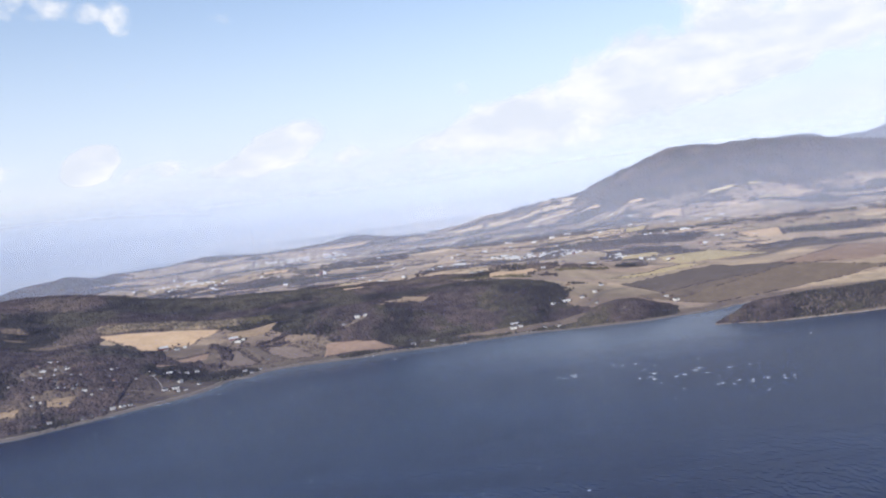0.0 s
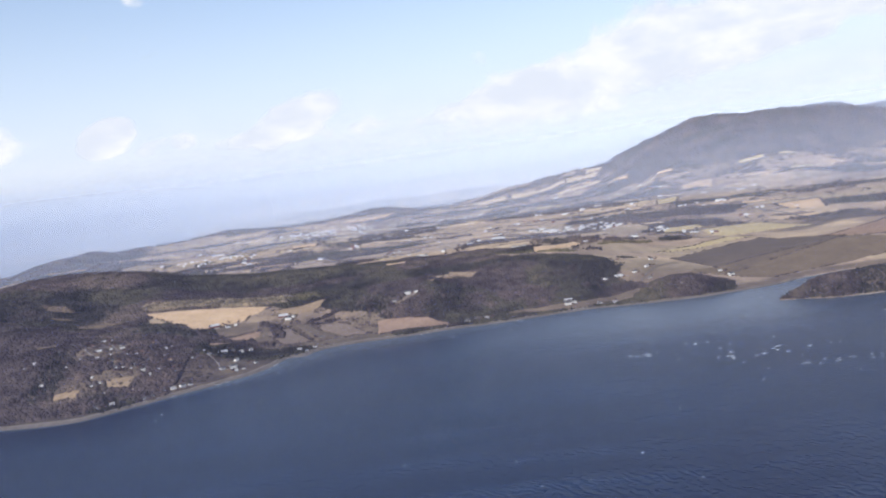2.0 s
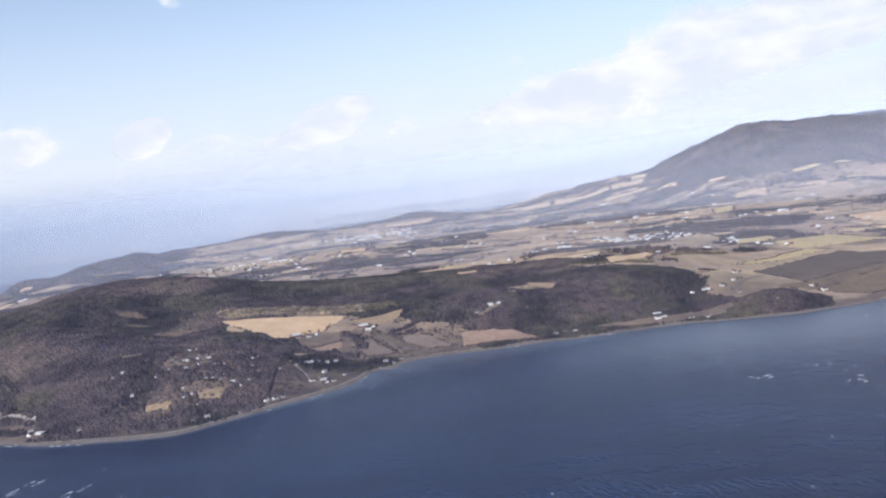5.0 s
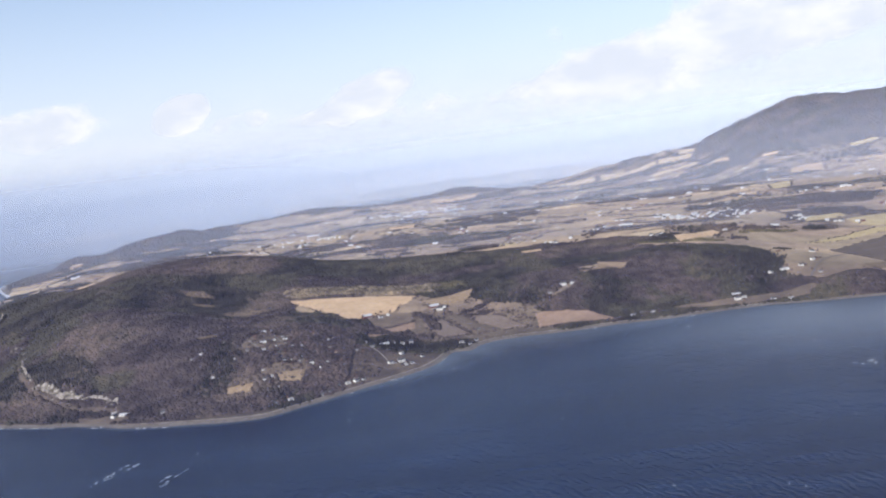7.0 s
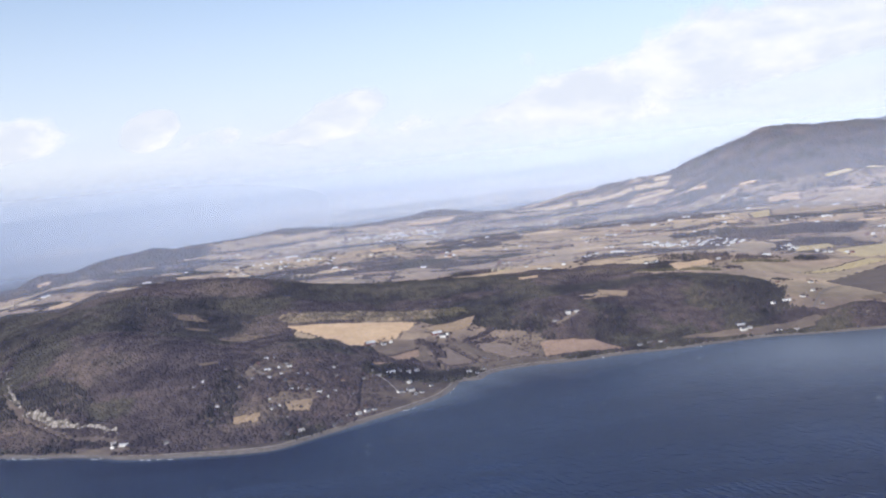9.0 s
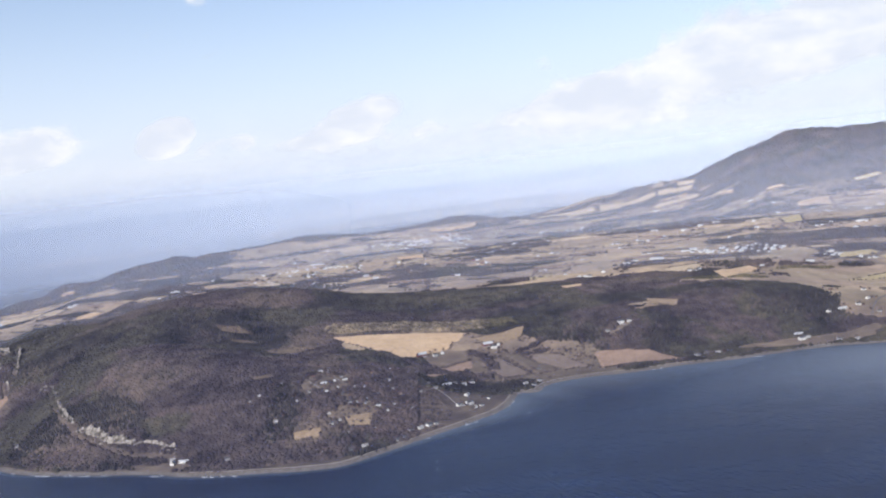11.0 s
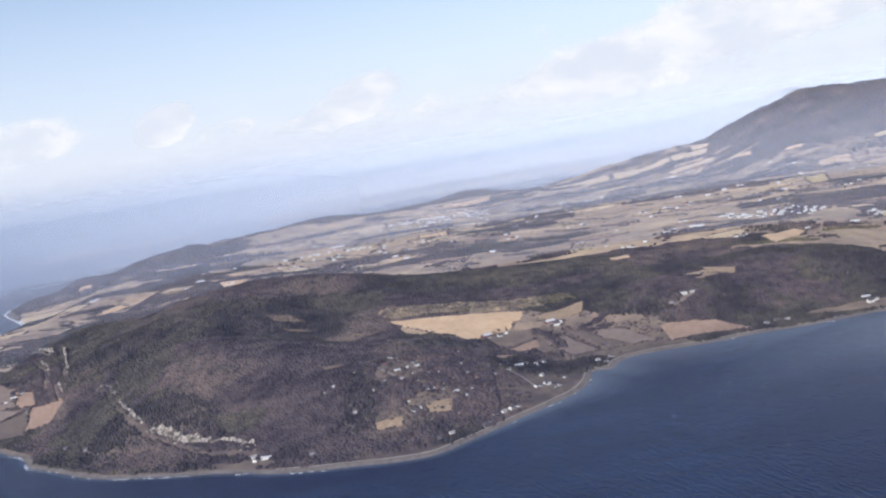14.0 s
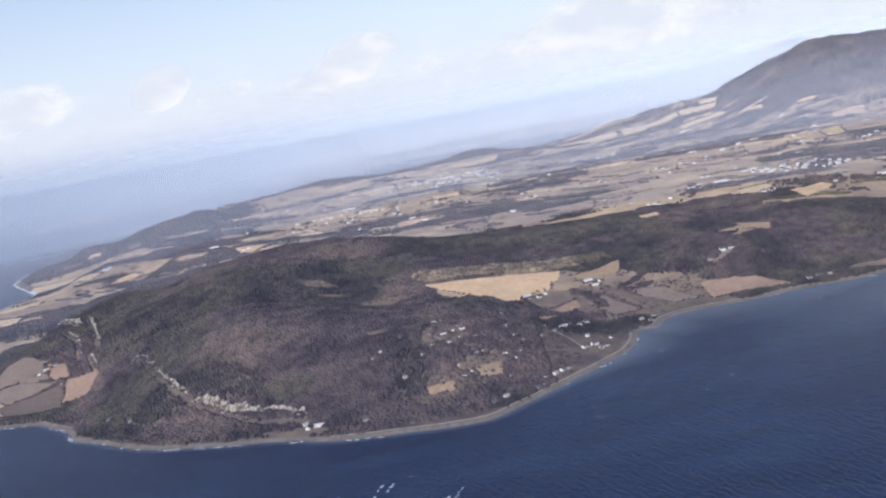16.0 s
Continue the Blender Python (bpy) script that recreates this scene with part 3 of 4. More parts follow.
def field(material, a, b, c, d, label="", lift=None):
    """One four-cornered field lying on the ground, with slightly uneven edges."""
    corners = [np.array(p, float) for p in (a, b, c, d)]
    mid = sum(corners) / 4
    away = math.hypot(mid[0] + 235, mid[1] - 68)
    pitch = 3.2 if away < 1500 else 5.0 if away < 1700 else 9.0
    n = max(3, int(max(np.linalg.norm(corners[1] - corners[0]), np.linalg.norm(corners[2] - corners[3])) / pitch))
    m = max(3, int(max(np.linalg.norm(corners[3] - corners[0]), np.linalg.norm(corners[2] - corners[1])) / pitch))
    u, v = np.meshgrid(np.linspace(0, 1, n + 1), np.linspace(0, 1, m + 1))
    xs, ys = (corners[0][i] * (1 - u) * (1 - v) + corners[1][i] * u * (1 - v) + corners[2][i] * u * v + corners[3][i] * (1 - u) * v for i in (0, 1))
    edge = ((u == 0) | (u == 1) | (v == 0) | (v == 1)).astype(float)
    side = min(np.linalg.norm(corners[i] - corners[i - 1]) for i in range(4))
    wob = min(20.0, 0.34 * np.linalg.norm(corners[2] - corners[0]), 0.6 * side)
    xs, ys = xs + edge * (fractal(xs, ys, 22, 201) - 0.5) * wob, ys + edge * (fractal(xs, ys, 22, 211) - 0.5) * wob
    lift = lift if lift else (0.5 if away < 1500 else 1.0 if away < 2000 else 1.8)
    zs = height(xs, ys) + lift * (1 - edge) - 0.3 * edge
    PLOTS.append([tuple(p) for p in corners])
    names = {"stubble": "golden stubble field among brown winter woods", "pale_grass": "pale withered grass field on the plain", "ploughed_soil": "brown ploughed field by the woods",
             "fallow_grass": "dull brown fallow meadow by the shore", "winter_green": "greenish winter pasture in the valley", "dark_soil": "dark bare soil field", "worn_soil": "brown bare field below the headland", "brushy_clearing": "brown brushy clearing in the wood", "tan_grass": "tan winter grass field by the woods"}
    return tagged(new("field", sheet("field", xs, ys, zs, material)), label or names[material.name], "field", "fields")


field(STUBBLE, (-500, 1190), (-317, 1167), (-354, 1112), (-402, 1078), "bright golden stubble field below the wooded ridge")
field(TAN, (-318, 1150), (-245, 1184), (-256, 1149), (-290, 1137), "rough yellow grass slope beside the stubble field")
field(FALLOW, (-340, 1133), (-300, 1140), (-312, 1116), (-345, 1112))
field(PLOUGHED, (-379, 1048), (-319, 1094), (-318, 1073), (-370, 1030))
field(PLOUGHED, (-173, 1103), (-108, 1100), (-75, 1064), (-174, 1064), "brown ploughed field along the beach")
field(DARK_SOIL, (-282, 1112), (-262, 1114), (-219, 1070), (-243, 1063), "dark narrow soil strip across the shore meadow", 1.3)
field(MAUVE, (-258, 1117), (-216, 1112), (-180, 1072), (-214, 1070), "dull brown meadow above the beach")
field(MAUVE, (-312, 1082), (-288, 1106), (-250, 1064), (-284, 1050), "dull brown meadow beside the farm")
field(TAN, (-452, 920), (-421, 934), (-425, 911), (-447, 904), "small tan field by the hamlet")
field(TAN, (-501, 903), (-470, 905), (-472, 890), (-498, 888), "small tan field among hedges")
field(TAN, (-76, 1250), (-34, 1226), (-44, 1196), (-76, 1212))
field(TAN, (-80, 1218), (-62, 1206), (-96, 1164), (-112, 1160))
field(STUBBLE, (-176, 1372), (-137, 1388), (-140, 1351), (-172, 1344))
field(STUBBLE, (61, 1394), (141, 1454), (150, 1430), (58, 1316), "orange stubble field behind the wooded hill")
field(PALE_GRASS, (6, 1462), (66, 1487), (66, 1449), (8, 1408))
# dark soil tone also carries the cloud shadow lying on this field
field(DARK_SOIL, (238, 1250), (419, 1384), (520, 1290), (300, 1140), "broad bare soil field above the inlet, dark with painted cloud shadow")
field(BRUSH, (236, 1150), (520, 1292), (600, 1180), (330, 1092), "dull brown rough pasture above the inlet")
field(PLOUGHED, (490, 1310), (640, 1400), (760, 1340), (600, 1240))
field(GREEN, (236, 1332), (388, 1426), (424, 1408), (290, 1338))
field(GREEN, (361, 1482), (458, 1512), (540, 1454), (382, 1433))
field(GREEN, (300, 1509), (372, 1524), (372, 1499), (297, 1480))
field(STUBBLE, (560, 1668), (650, 1668), (625, 1584), (563, 1594))
field(GREEN, (452, 2127), (518, 2158), (464, 2010), (432, 2035))
field(FALLOW, (539, 2250), (705, 2116), (662, 2025), (515, 2114))
field(STUBBLE, (565, 2300), (649, 2290), (624, 2228), (558, 2265))
field(STUBBLE, (450, 2555), (471, 2479), (459, 2455), (437, 2515))
field(PALE_GRASS, (413, 2870), (463, 2810), (444, 2769), (406, 2806))
field(PALE_GRASS, (280, 2650), (424, 2672), (417, 2612), (285, 2604))
field(PALE_GRASS, (345, 2856), (440, 2760), (418, 2709), (331, 2775))
field(PALE_GRASS, (163, 2885), (345, 2856), (329, 2782), (151, 2808))
field(PALE_GRASS, (-40, 2895), (150, 2885), (140, 2806), (-80, 2836))
field(STUBBLE, (-405, 2825), (-228, 2924), (-247, 2772), (-375, 2725), "pale stubble field on the north shore ridge")
field(PALE_GRASS, (-659, 2525), (-566, 2590), (-559, 2501), (-640, 2446))
field(STUBBLE, (-470, 2216), (-396, 2210), (-395, 2147), (-460, 2156))
field(PALE_GRASS, (-333, 2170), (-230, 2190), (-225, 2150), (-330, 2136))
field(STUBBLE, (-897, 1920), (-820, 1890), (-824, 1840), (-862, 1838))
field(PALE_GRASS, (-800, 2010), (-720, 1975), (-645, 1885), (-760, 1950))
field(MAUVE, (-1085, 1300), (-990, 1205), (-962, 1160), (-1060, 1180), "broad brown bare field below the headland")
field(PLOUGHED, (-985, 1200), (-952, 1186), (-936, 1150), (-962, 1158))
field(MAUVE, (-1060, 1176), (-1000, 1170), (-945, 1150), (-1010, 1128))
field(PLOUGHED, (-942, 1150), (-893, 1142), (-896, 1100), (-930, 1100), "reddish ploughed field below the headland cliff")
field(DARK_SOIL, (-1030, 1124), (-945, 1146), (-922, 1088), (-990, 1096), "dark bare soil field above the small bay")
field(PALE_GRASS, (-1408, 2080), (-1464, 2196), (-1313, 2150), (-1336, 2098), "pale grass field behind the far bay")
field(PALE_GRASS, (-1313, 2144), (-1231, 2066), (-1243, 2033), (-1333, 2084))
field(STUBBLE, (-1171, 1966), (-1148, 2008), (-1106, 1979), (-1140, 1930))
field(STUBBLE, (-1390, 2392), (-1350, 2398), (-1345, 2368), (-1382, 2362))
field(PALE_GRASS, (-1330, 1720), (-1240, 1690), (-1230, 1640), (-1300, 1640))
field(PALE_GRASS, (-1400, 1880), (-1270, 1840), (-1260, 1790), (-1380, 1810))

for x0, y0, x1, y1 in ((-2040, 3600, -1850, 3690), (-1700, 3735, -1420, 3820), (-1180, 3922, -1010, 3960), (-960, 3968, -720, 4012), (-640, 4022, -420, 4040), (-330, 4058, -60, 4064)):
    field(STRAND, (x0, y0 + 3), (x1, y1 + 3), (x1, y1 - 9), (x0, y0 - 9), "pale low strand across the fjord", 3.0)

# brushy openings on the wooded hill
field(BRUSH, (-660, 1238), (-626, 1240), (-596, 1212), (-642, 1222), "brown brushy clearing in the wood")
field(BRUSH, (-580, 1146), (-543, 1166), (-499, 1146), (-553, 1122), "brown brushy clearing in the wood")
field(BRUSH, (-640, 1204), (-604, 1194), (-580, 1176), (-617, 1186), "brown brushy clearing in the wood")
field(BRUSH, (-700, 1130), (-668, 1128), (-660, 1116), (-690, 1112), "brown brushy clearing in the wood")
field(BRUSH, (-560, 1000), (-535, 1004), (-528, 990), (-552, 986), "brown brushy clearing in the wood")

# the patchwork further off: long strips along the plain
frng = random.Random(5)
taken = [(sum(p[0] for p in q) / 4, sum(p[1] for p in q) / 4) for q in PLOTS]
made = 0
while made < 250:
    x, y = frng.uniform(-1250, 900), 1490 + 1400 * frng.random() ** 0.85
    long, deep = frng.uniform(30, 110), frng.uniform(10, 38)
    if y > 2880 - 0.3 * abs(x) or float(height(x, y)) > 112 or float(shore_distance(x, y, SHORE + NORTH)) < 150 or any(abs(x - a) < 65 and abs(y - b) < 28 for a, b in taken):
        continue
    taken.append((x, y))
    made += 1
    t = radians(-10 + 14 * x / 900 + frng.uniform(-16, 16))
    c, s = math.cos(t), math.sin(t)
    skew = frng.uniform(-0.4, 0.4) * long
    box = [(-long / 2 + skew / 2, deep / 2), (long / 2 + skew / 2, deep * frng.uniform(0.3, 0.5)), (long / 2 - skew / 2, -deep / 2), (-long / 2 - skew / 2, -deep * frng.uniform(0.3, 0.5))]
    mat = frng.choices((PALE_GRASS, PLOUGHED, FALLOW, DARK_SOIL, STUBBLE, GREEN), (24, 24, 28, 12, 8, 6))[0]
    if x < -780 and float(woods(x, y)) > 0.4:
        continue
    field(mat, *[(x + u * c - v * s, y + u * s + v * c) for u, v in box])


def in_plot(xs, ys):
    hit = np.zeros(xs.shape, bool)
    for q in PLOTS:
        inside = np.zeros(xs.shape, bool)
        for (ax, ay), (bx, by) in zip(q, q[1:] + q[:1]):
            if ay != by:
                inside ^= ((ay > ys) != (by > ys)) & (xs < (bx - ax) * (ys - ay) / (by - ay) + ax)
        hit |= inside
    return hit


# bushes along the field edges
def hedge_row(rng, spots, a, b, gap, chance):
    n = int(math.dist(a, b) / gap)
    on = rng.random() < chance
    for i in range(n):
        if rng.random() < 0.06:
            on = not on
        if on or rng.random() < 0.08:
            t = (i + rng.random()) / max(n, 1)
            spots.append((a[0] + (b[0] - a[0]) * t + rng.gauss(0, 1.0), a[1] + (b[1] - a[1]) * t + rng.gauss(0, 1.0)))


brng, HEDGES = random.Random(77), []
for q in PLOTS:
    far_off = q[0][1] > 1450
    for a, b in zip(q, q[1:] + q[:1]):
        hedge_row(brng, HEDGES, a, b, 3.6 if far_off else 2.0, 0.42 if far_off else 0.35)


# ---- shore: shingle, road, surf ----
def ribbon(name, line, left, right, material, label, category, lift=0.35, kind=""):
    """A strip beside a line, from left to right metres inland of it, draped on the ground."""
    p = np.array(rounded(line, 6))
    d = np.gradient(p, axis=0)
    d /= np.linalg.norm(d, axis=1)[:, None]
    n = np.stack([-d[:, 1], d[:, 0]], 1)
    s = np.linspace(0, 1, 4)
    w0 = left + (vnoise(p[:, 0], p[:, 1], 18, 301) - 0.5) * abs(right - left) * 0.3
    off = w0[:, None] * (1 - s) + right * s
    xs, ys = p[:, :1] + n[:, :1] * off, p[:, 1:] + n[:, 1:] * off
    zs = np.maximum(height(xs, ys) + lift, 0.25)
    return tagged(new(name, sheet(name, xs, ys, zs, material)), label, category, kind=kind)


NEAR_SHORE = SHORE[20:192:4]
ribbon("beach", NEAR_SHORE, -1.5, 4.5, SHINGLE, "grey shingle beach along the fjord", "beach", 0.25, "structure")
ribbon("road", SHORE[84:168:4], 5.6, 7.0, GRAVEL, "narrow pale shore road behind the beach", "road", 0.55, "structure")
ribbon("road", [(-404, 955), (-440, 968), (-470, 1000), (-455, 1030), (-420, 1035)], -0.8, 0.8, GRAVEL, "narrow lane through the hamlet", "road", 0.6, "structure")
ribbon("road", [(-404, 955), (-425, 948), (-452, 946), (-480, 962), (-500, 985)], -0.7, 0.7, GRAVEL, "narrow lane between the gardens", "road", 0.6, "structure")
ribbon("road", [(-338, 958), (-352, 985), (-372, 1004), (-400, 1012), (-440, 1008)], -0.7, 0.7, GRAVEL, "narrow lane between the gardens", "road", 0.6, "structure")
ribbon("road", [(-60, 1160), (-96, 1146), (-126, 1130), (-150, 1124), (-172, 1112)], -0.6, 0.6, TARMAC, "narrow farm lane up the slope", "road", 0.7, "structure")
ribbon("road", [(640, 1440), (570, 1494), (544, 1548), (523, 1625), (504, 1690)], -3, 3, TARMAC, "pale main road across the valley", "road", 1.3, "structure")
ribbon("road", [(160, 1110), (210, 1180), (300, 1240), (460, 1260), (640, 1300)], -1, 1, TARMAC, "narrow road along the inlet", "road", 0.9, "structure")
ribbon("road", [(-520, 890), (-560, 930), (-600, 990), (-590, 1050)], -0.5, 0.5, TARMAC, "narrow track up the wooded hill", "road", 0.7, "structure")
ribbon("beach", NORTH[10:] + SHORE[:9:4], -4, 16, SHINGLE, "pale sandy beach of the far bay", "beach", 0.6, "structure")


def foam_patch(v, f, x, y, long, wide, turn, rng, z=0.12):
    """Adds one ragged streak of foam, a little proud of the water."""
    n, base = 8, len(v)
    c, s = math.cos(turn), math.sin(turn)
    v.append((x, y, z + 0.25))
    for i in range(n):
        a = 2 * math.pi * i / n
        u, w = long * math.cos(a) * rng.uniform(0.45, 1.1), wide * math.sin(a) * rng.uniform(0.4, 1.1)
        v.append((x + u * c - w * s, y + u * s + w * c, z))
    for i in range(n):
        f.append((base, base + 1 + i, base + 1 + (i + 1) % n))


rng = random.Random(11)
v, f = [], []
line = np.array(SHORE[20:160])
for (ax, ay), (bx, by) in zip(line, line[1:]):
    steps = int(math.hypot(bx - ax, by - ay) / 3.0) + 1
    strong = 1.0 if ax < -560 else 0.12
    for i in range(steps):
        if rng.random() < 1.5 * strong * max(0.0, float(vnoise(ax * 1.0, ay + i * 3, 22, 9)) - 0.25):
            t, off = i / steps, rng.uniform(-4.5, -1.5)
            d = math.hypot(bx - ax, by - ay)
            nx, ny = -(by - ay) / d, (bx - ax) / d
            foam_patch(v, f, ax + (bx - ax) * t + nx * off, ay + (by - ay) * t + ny * off, rng.uniform(2, 4.5), rng.uniform(0.4, 1.1), math.atan2(by - ay, bx - ax) + rng.uniform(-0.25, 0.25), rng)
tagged(new("surf", mesh_of("surf", v, f, FOAM)), "broken white surf along the beach", "surf", kind="stuff")

ribbon("surf", NORTH[10:] + SHORE[:9:4], -9, -1, FOAM, "white surf breaking along the far bay", "surf", 3.4, "structure")

v, f = [], []
for cx, cy, rx, ry, n, size in ((92, 793, 8, 3.0, 7, 2.6), (140, 800, 30, 9, 7, 2.0), (190, 752, 36, 7, 17, 2.8), (225, 700, 26, 9, 14, 2.6),
                                (-470, 760, 30, 8, 4, 1.2)):
    for _ in range(n):
        foam_patch(v, f, rng.gauss(cx, rx), rng.gauss(cy, ry), rng.uniform(0.5, 1.3) * size, rng.uniform(0.12, 0.26), radians(rng.uniform(-26, 4)), rng)
for ax, ay, bx, by, n in ((-549, 702, -537, 739, 15), (-543, 708, -528, 741, 9), (-487, 681, -479, 712, 9), (-493, 690, -486, 706, 5)):
    for _ in range(n):
        t = rng.random()
        foam_patch(v, f, ax + (bx - ax) * t + rng.gauss(0, 0.8), ay + (by - ay) * t, rng.uniform(1.2, 3.8), rng.uniform(0.25, 0.7), math.atan2(by - ay, bx - ax) + rng.uniform(-0.5, 0.3), rng)
for _ in range(110):
    y = rng.uniform(430, 1000)
    x = rng.uniform(-800, 420)
    if float(shore_distance(x, y, SHORE + NORTH)) < -30:
        foam_patch(v, f, x, y, rng.uniform(0.5, 1.6), rng.uniform(0.18, 0.36), radians(rng.uniform(-75, 0)), rng)
tagged(new("whitecaps", mesh_of("whitecaps", v, f, FOAM)), "small white wave crests scattered over the fjord", "foam", kind="stuff")


# ---- houses ----
def block(bm, x0, x1, y0, y1, z0, z1):
    """Adds a box to a mesh in the making."""
    c = [bm.verts.new((x, y, z)) for z in (z0, z1) for x, y in ((x0, y0), (x1, y0), (x1, y1), (x0, y1))]
    for q in ((3, 2, 1, 0), (4, 5, 6, 7), (0, 1, 5, 4), (1, 2, 6, 5), (2, 3, 7, 6), (3, 0, 4, 7)):
        bm.faces.new([c[i] for i in q])


def gable(bm, w, d, z0, eaves, ridge):
    """Adds walls with two gable ends; the ridge runs along x."""
    pts = [(-w, -d, z0), (w, -d, z0), (w, d, z0), (-w, d, z0), (-w, -d, eaves), (w, -d, eaves), (w, d, eaves), (-w, d, eaves), (-w, 0, ridge), (w, 0, ridge)]
    c = [bm.verts.new(p) for p in pts]
    for q in ((3, 2, 1, 0), (0, 1, 5, 4), (2, 3, 7, 6), (1, 2, 6, 9, 5), (3, 0, 4, 8, 7), (4, 5, 9, 8), (6, 7, 8, 9)):
        bm.faces.new([c[i] for i in q])


def saddle(bm, w, d, eaves, ridge, thick=0.22, over=0.5):
    """Adds a saddle roof of two sloping slabs with overhanging eaves."""
    drop = over * (ridge - eaves) / d
    for side in (-1, 1):
        a = [(-w - over, side * (d + over), eaves - drop), (w + over, side * (d + over), eaves - drop), (w + over, 0, ridge), (-w - over, 0, ridge)]
        lo = [bm.verts.new((x, y, z + 0.04)) for x, y, z in a]
        hi = [bm.verts.new((x, y, z + 0.04 + thick)) for x, y, z in a]
        faces = [hi, lo[::-1]] + [[lo[i], lo[(i + 1) % 4], hi[(i + 1) % 4], hi[i]] for i in range(4)]
        for q in faces:
            bm.faces.new(q if side < 0 else q[::-1])


def house(long, deep, eaves, pitch, walls, roof, label, detail=True, category="house", chimney=True):
    """A gabled timber house standing on a low plinth."""
    top = new("house" if category == "house" else category)
    w, d, ridge = long / 2, deep / 2, eaves + pitch
    bm = bmesh.new()
    block(bm, -w - 0.08, w + 0.08, -d - 0.08, d + 0.08, -3.2, 0.35)
    part("plinth", bm, GREY, top)
    bm = bmesh.new()
    gable(bm, w, d, 0.352, eaves, ridge)
    body = part("wall", bm, walls, top)
    bm = bmesh.new()
    saddle(bm, w, d, eaves, ridge)
    cover = part("roof", bm, roof, top)
    if chimney:
        bm = bmesh.new()
        x = w * 0.3
        block(bm, x - 0.35, x + 0.35, -0.35, 0.35, ridge - 0.8, ridge + 0.9)
        block(bm, x - 0.42, x + 0.42, -0.42, 0.42, ridge + 0.9, ridge + 1.05)
        part("chimney", bm, BRICK, cover, "brick chimney")
    if detail:
        n = max(2, int(long / 3.2))
        for side in (-1, 1):
            for i in range(n):
                x = -w + long * (i + 0.5) / n
                bm = bmesh.new()
                y0, y1 = sorted((side * (d - 0.02), side * (d + 0.06)))
                if side < 0 and i == n // 2:
                    block(bm, x - 0.5, x + 0.5, y0, y1, 0.4, 2.4)
                    part("door", bm, GREY, body)
                else:
                    block(bm, x - 0.6, x + 0.6, y0, y1, 1.1, 2.3)
                    part("window", bm, GLASS, body)
        for side in (-1, 1):
            bm = bmesh.new()
            x0, x1 = sorted((side * (w - 0.02), side * (w + 0.06)))
            block(bm, x0, x1, -0.6, 0.6, eaves + 0.1, min(eaves + 1.3, ridge - 0.5))
            part("window", bm, GLASS, body)
    return tagged(top, label, category, "houses along the coast" if category == "house" else "farm buildings")


AWAY = pose(-235, -400, -60)      # the first of each kind is moved to its own place below
KINDS = {
    "white": house(10, 7.5, 3.6, 2.8, WHITE, SLATE, "white timber house with a dark slate roof"),
    "bright": house(9, 7, 3.0, 2.2, WHITE, GREY, "white timber house with a grey roof"),
    "farm": house(14, 8, 5.2, 3.2, WHITE, SLATE, "large white farmhouse with a slate roof"),
    "red": house(9, 7, 3.2, 2.6, RED, TILE, "red timber house with a clay tile roof"),
    "ochre": house(10, 7.5, 3.6, 2.6, OCHRE, TILE, "ochre timber house with a clay tile roof"),
    "grey": house(8, 6, 2.9, 2.2, GREY, SLATE, "grey timber cottage with a slate roof"),
    "barn": house(22, 10, 4.6, 3.8, RED, STEEL, "long red barn with a pale metal roof", True, "barn", False),
    "shed": house(24, 11, 4.2, 2.0, WHITE, STEEL, "long white farm shed with a metal roof", True, "shed", False),
    "boat": house(7, 5, 2.4, 1.9, WHITE, SLATE, "small white boathouse beside the beach", True, "boathouse", False),
    "far_white": house(11, 8, 4.0, 2.8, WHITE, SLATE, "distant white house on the plain", False),
    "far_bright": house(10, 8, 4.0, 2.4, WHITE, STEEL, "distant white house with a pale roof", False),
    "far_red": house(12, 8, 3.6, 2.8, RED, TILE, "distant red farm building on the plain", False),
    "far_shed": house(24, 11, 5.0, 2.6, WHITE, STEEL, "distant long white farm shed", False, "shed", False),
}
used, SITES, FAR_OFF = set(), [], []


def stand(kind, x, y, turn, size=1.0):
    """Sets a house of that kind on the ground."""
    size *= 0.54
    m = pose(x, y, float(height(x, y)) + 0.1, 0, 0, turn) @ Matrix.Scale(size, 4)
    SITES.append((x, y))
    if y > 2020:
        FAR_OFF.append((kind, x, y, turn, size * 1.05))
        return None
    if kind in used:
        ob = copy_thing(KINDS[kind], m)
        ob.scale = (size, size, size)
        return ob
    used.add(kind)
    KINDS[kind].matrix_basis = m
    return KINDS[kind]


hr = random.Random(21)
# the hamlet under the west hill
for x, y, kind, turn in ((-485, 1014, "farm", 10), (-478, 1021, "white", 80), (-476, 973, "shed", 12), (-466, 984, "bright", 100), (-456, 991, "farm", 20), (-461, 1000, "grey", 0), (-488, 953, "grey", 40),
                         (-471, 956, "bright", 10), (-447, 941, "white", 30), (-455, 956, "grey", 70), (-411, 1004, "bright", 15), (-431, 1021, "ochre", 30), (-419, 943, "farm", 10), (-410, 938, "bright", 100),
                         (-518, 917, "bright", 20), (-461, 908, "farm", 24), (-455, 914, "bright", 110), (-386, 949, "grey", 30), (-404, 949, "bright", 40), (-489, 990, "red", 20), (-445, 972, "bright", 60),
                         (-433, 985, "red", 10), (-420, 966, "grey", 50), (-398, 972, "ochre", 20), (-438, 955, "grey", 0), (-377, 985, "grey", 15), (-540, 955, "bright", 10), (-548, 948, "grey", 60),
                         (-370, 1010, "bright", 10)):
    stand(kind, x, y, turn, 0.5 if kind == "shed" else 0.66)
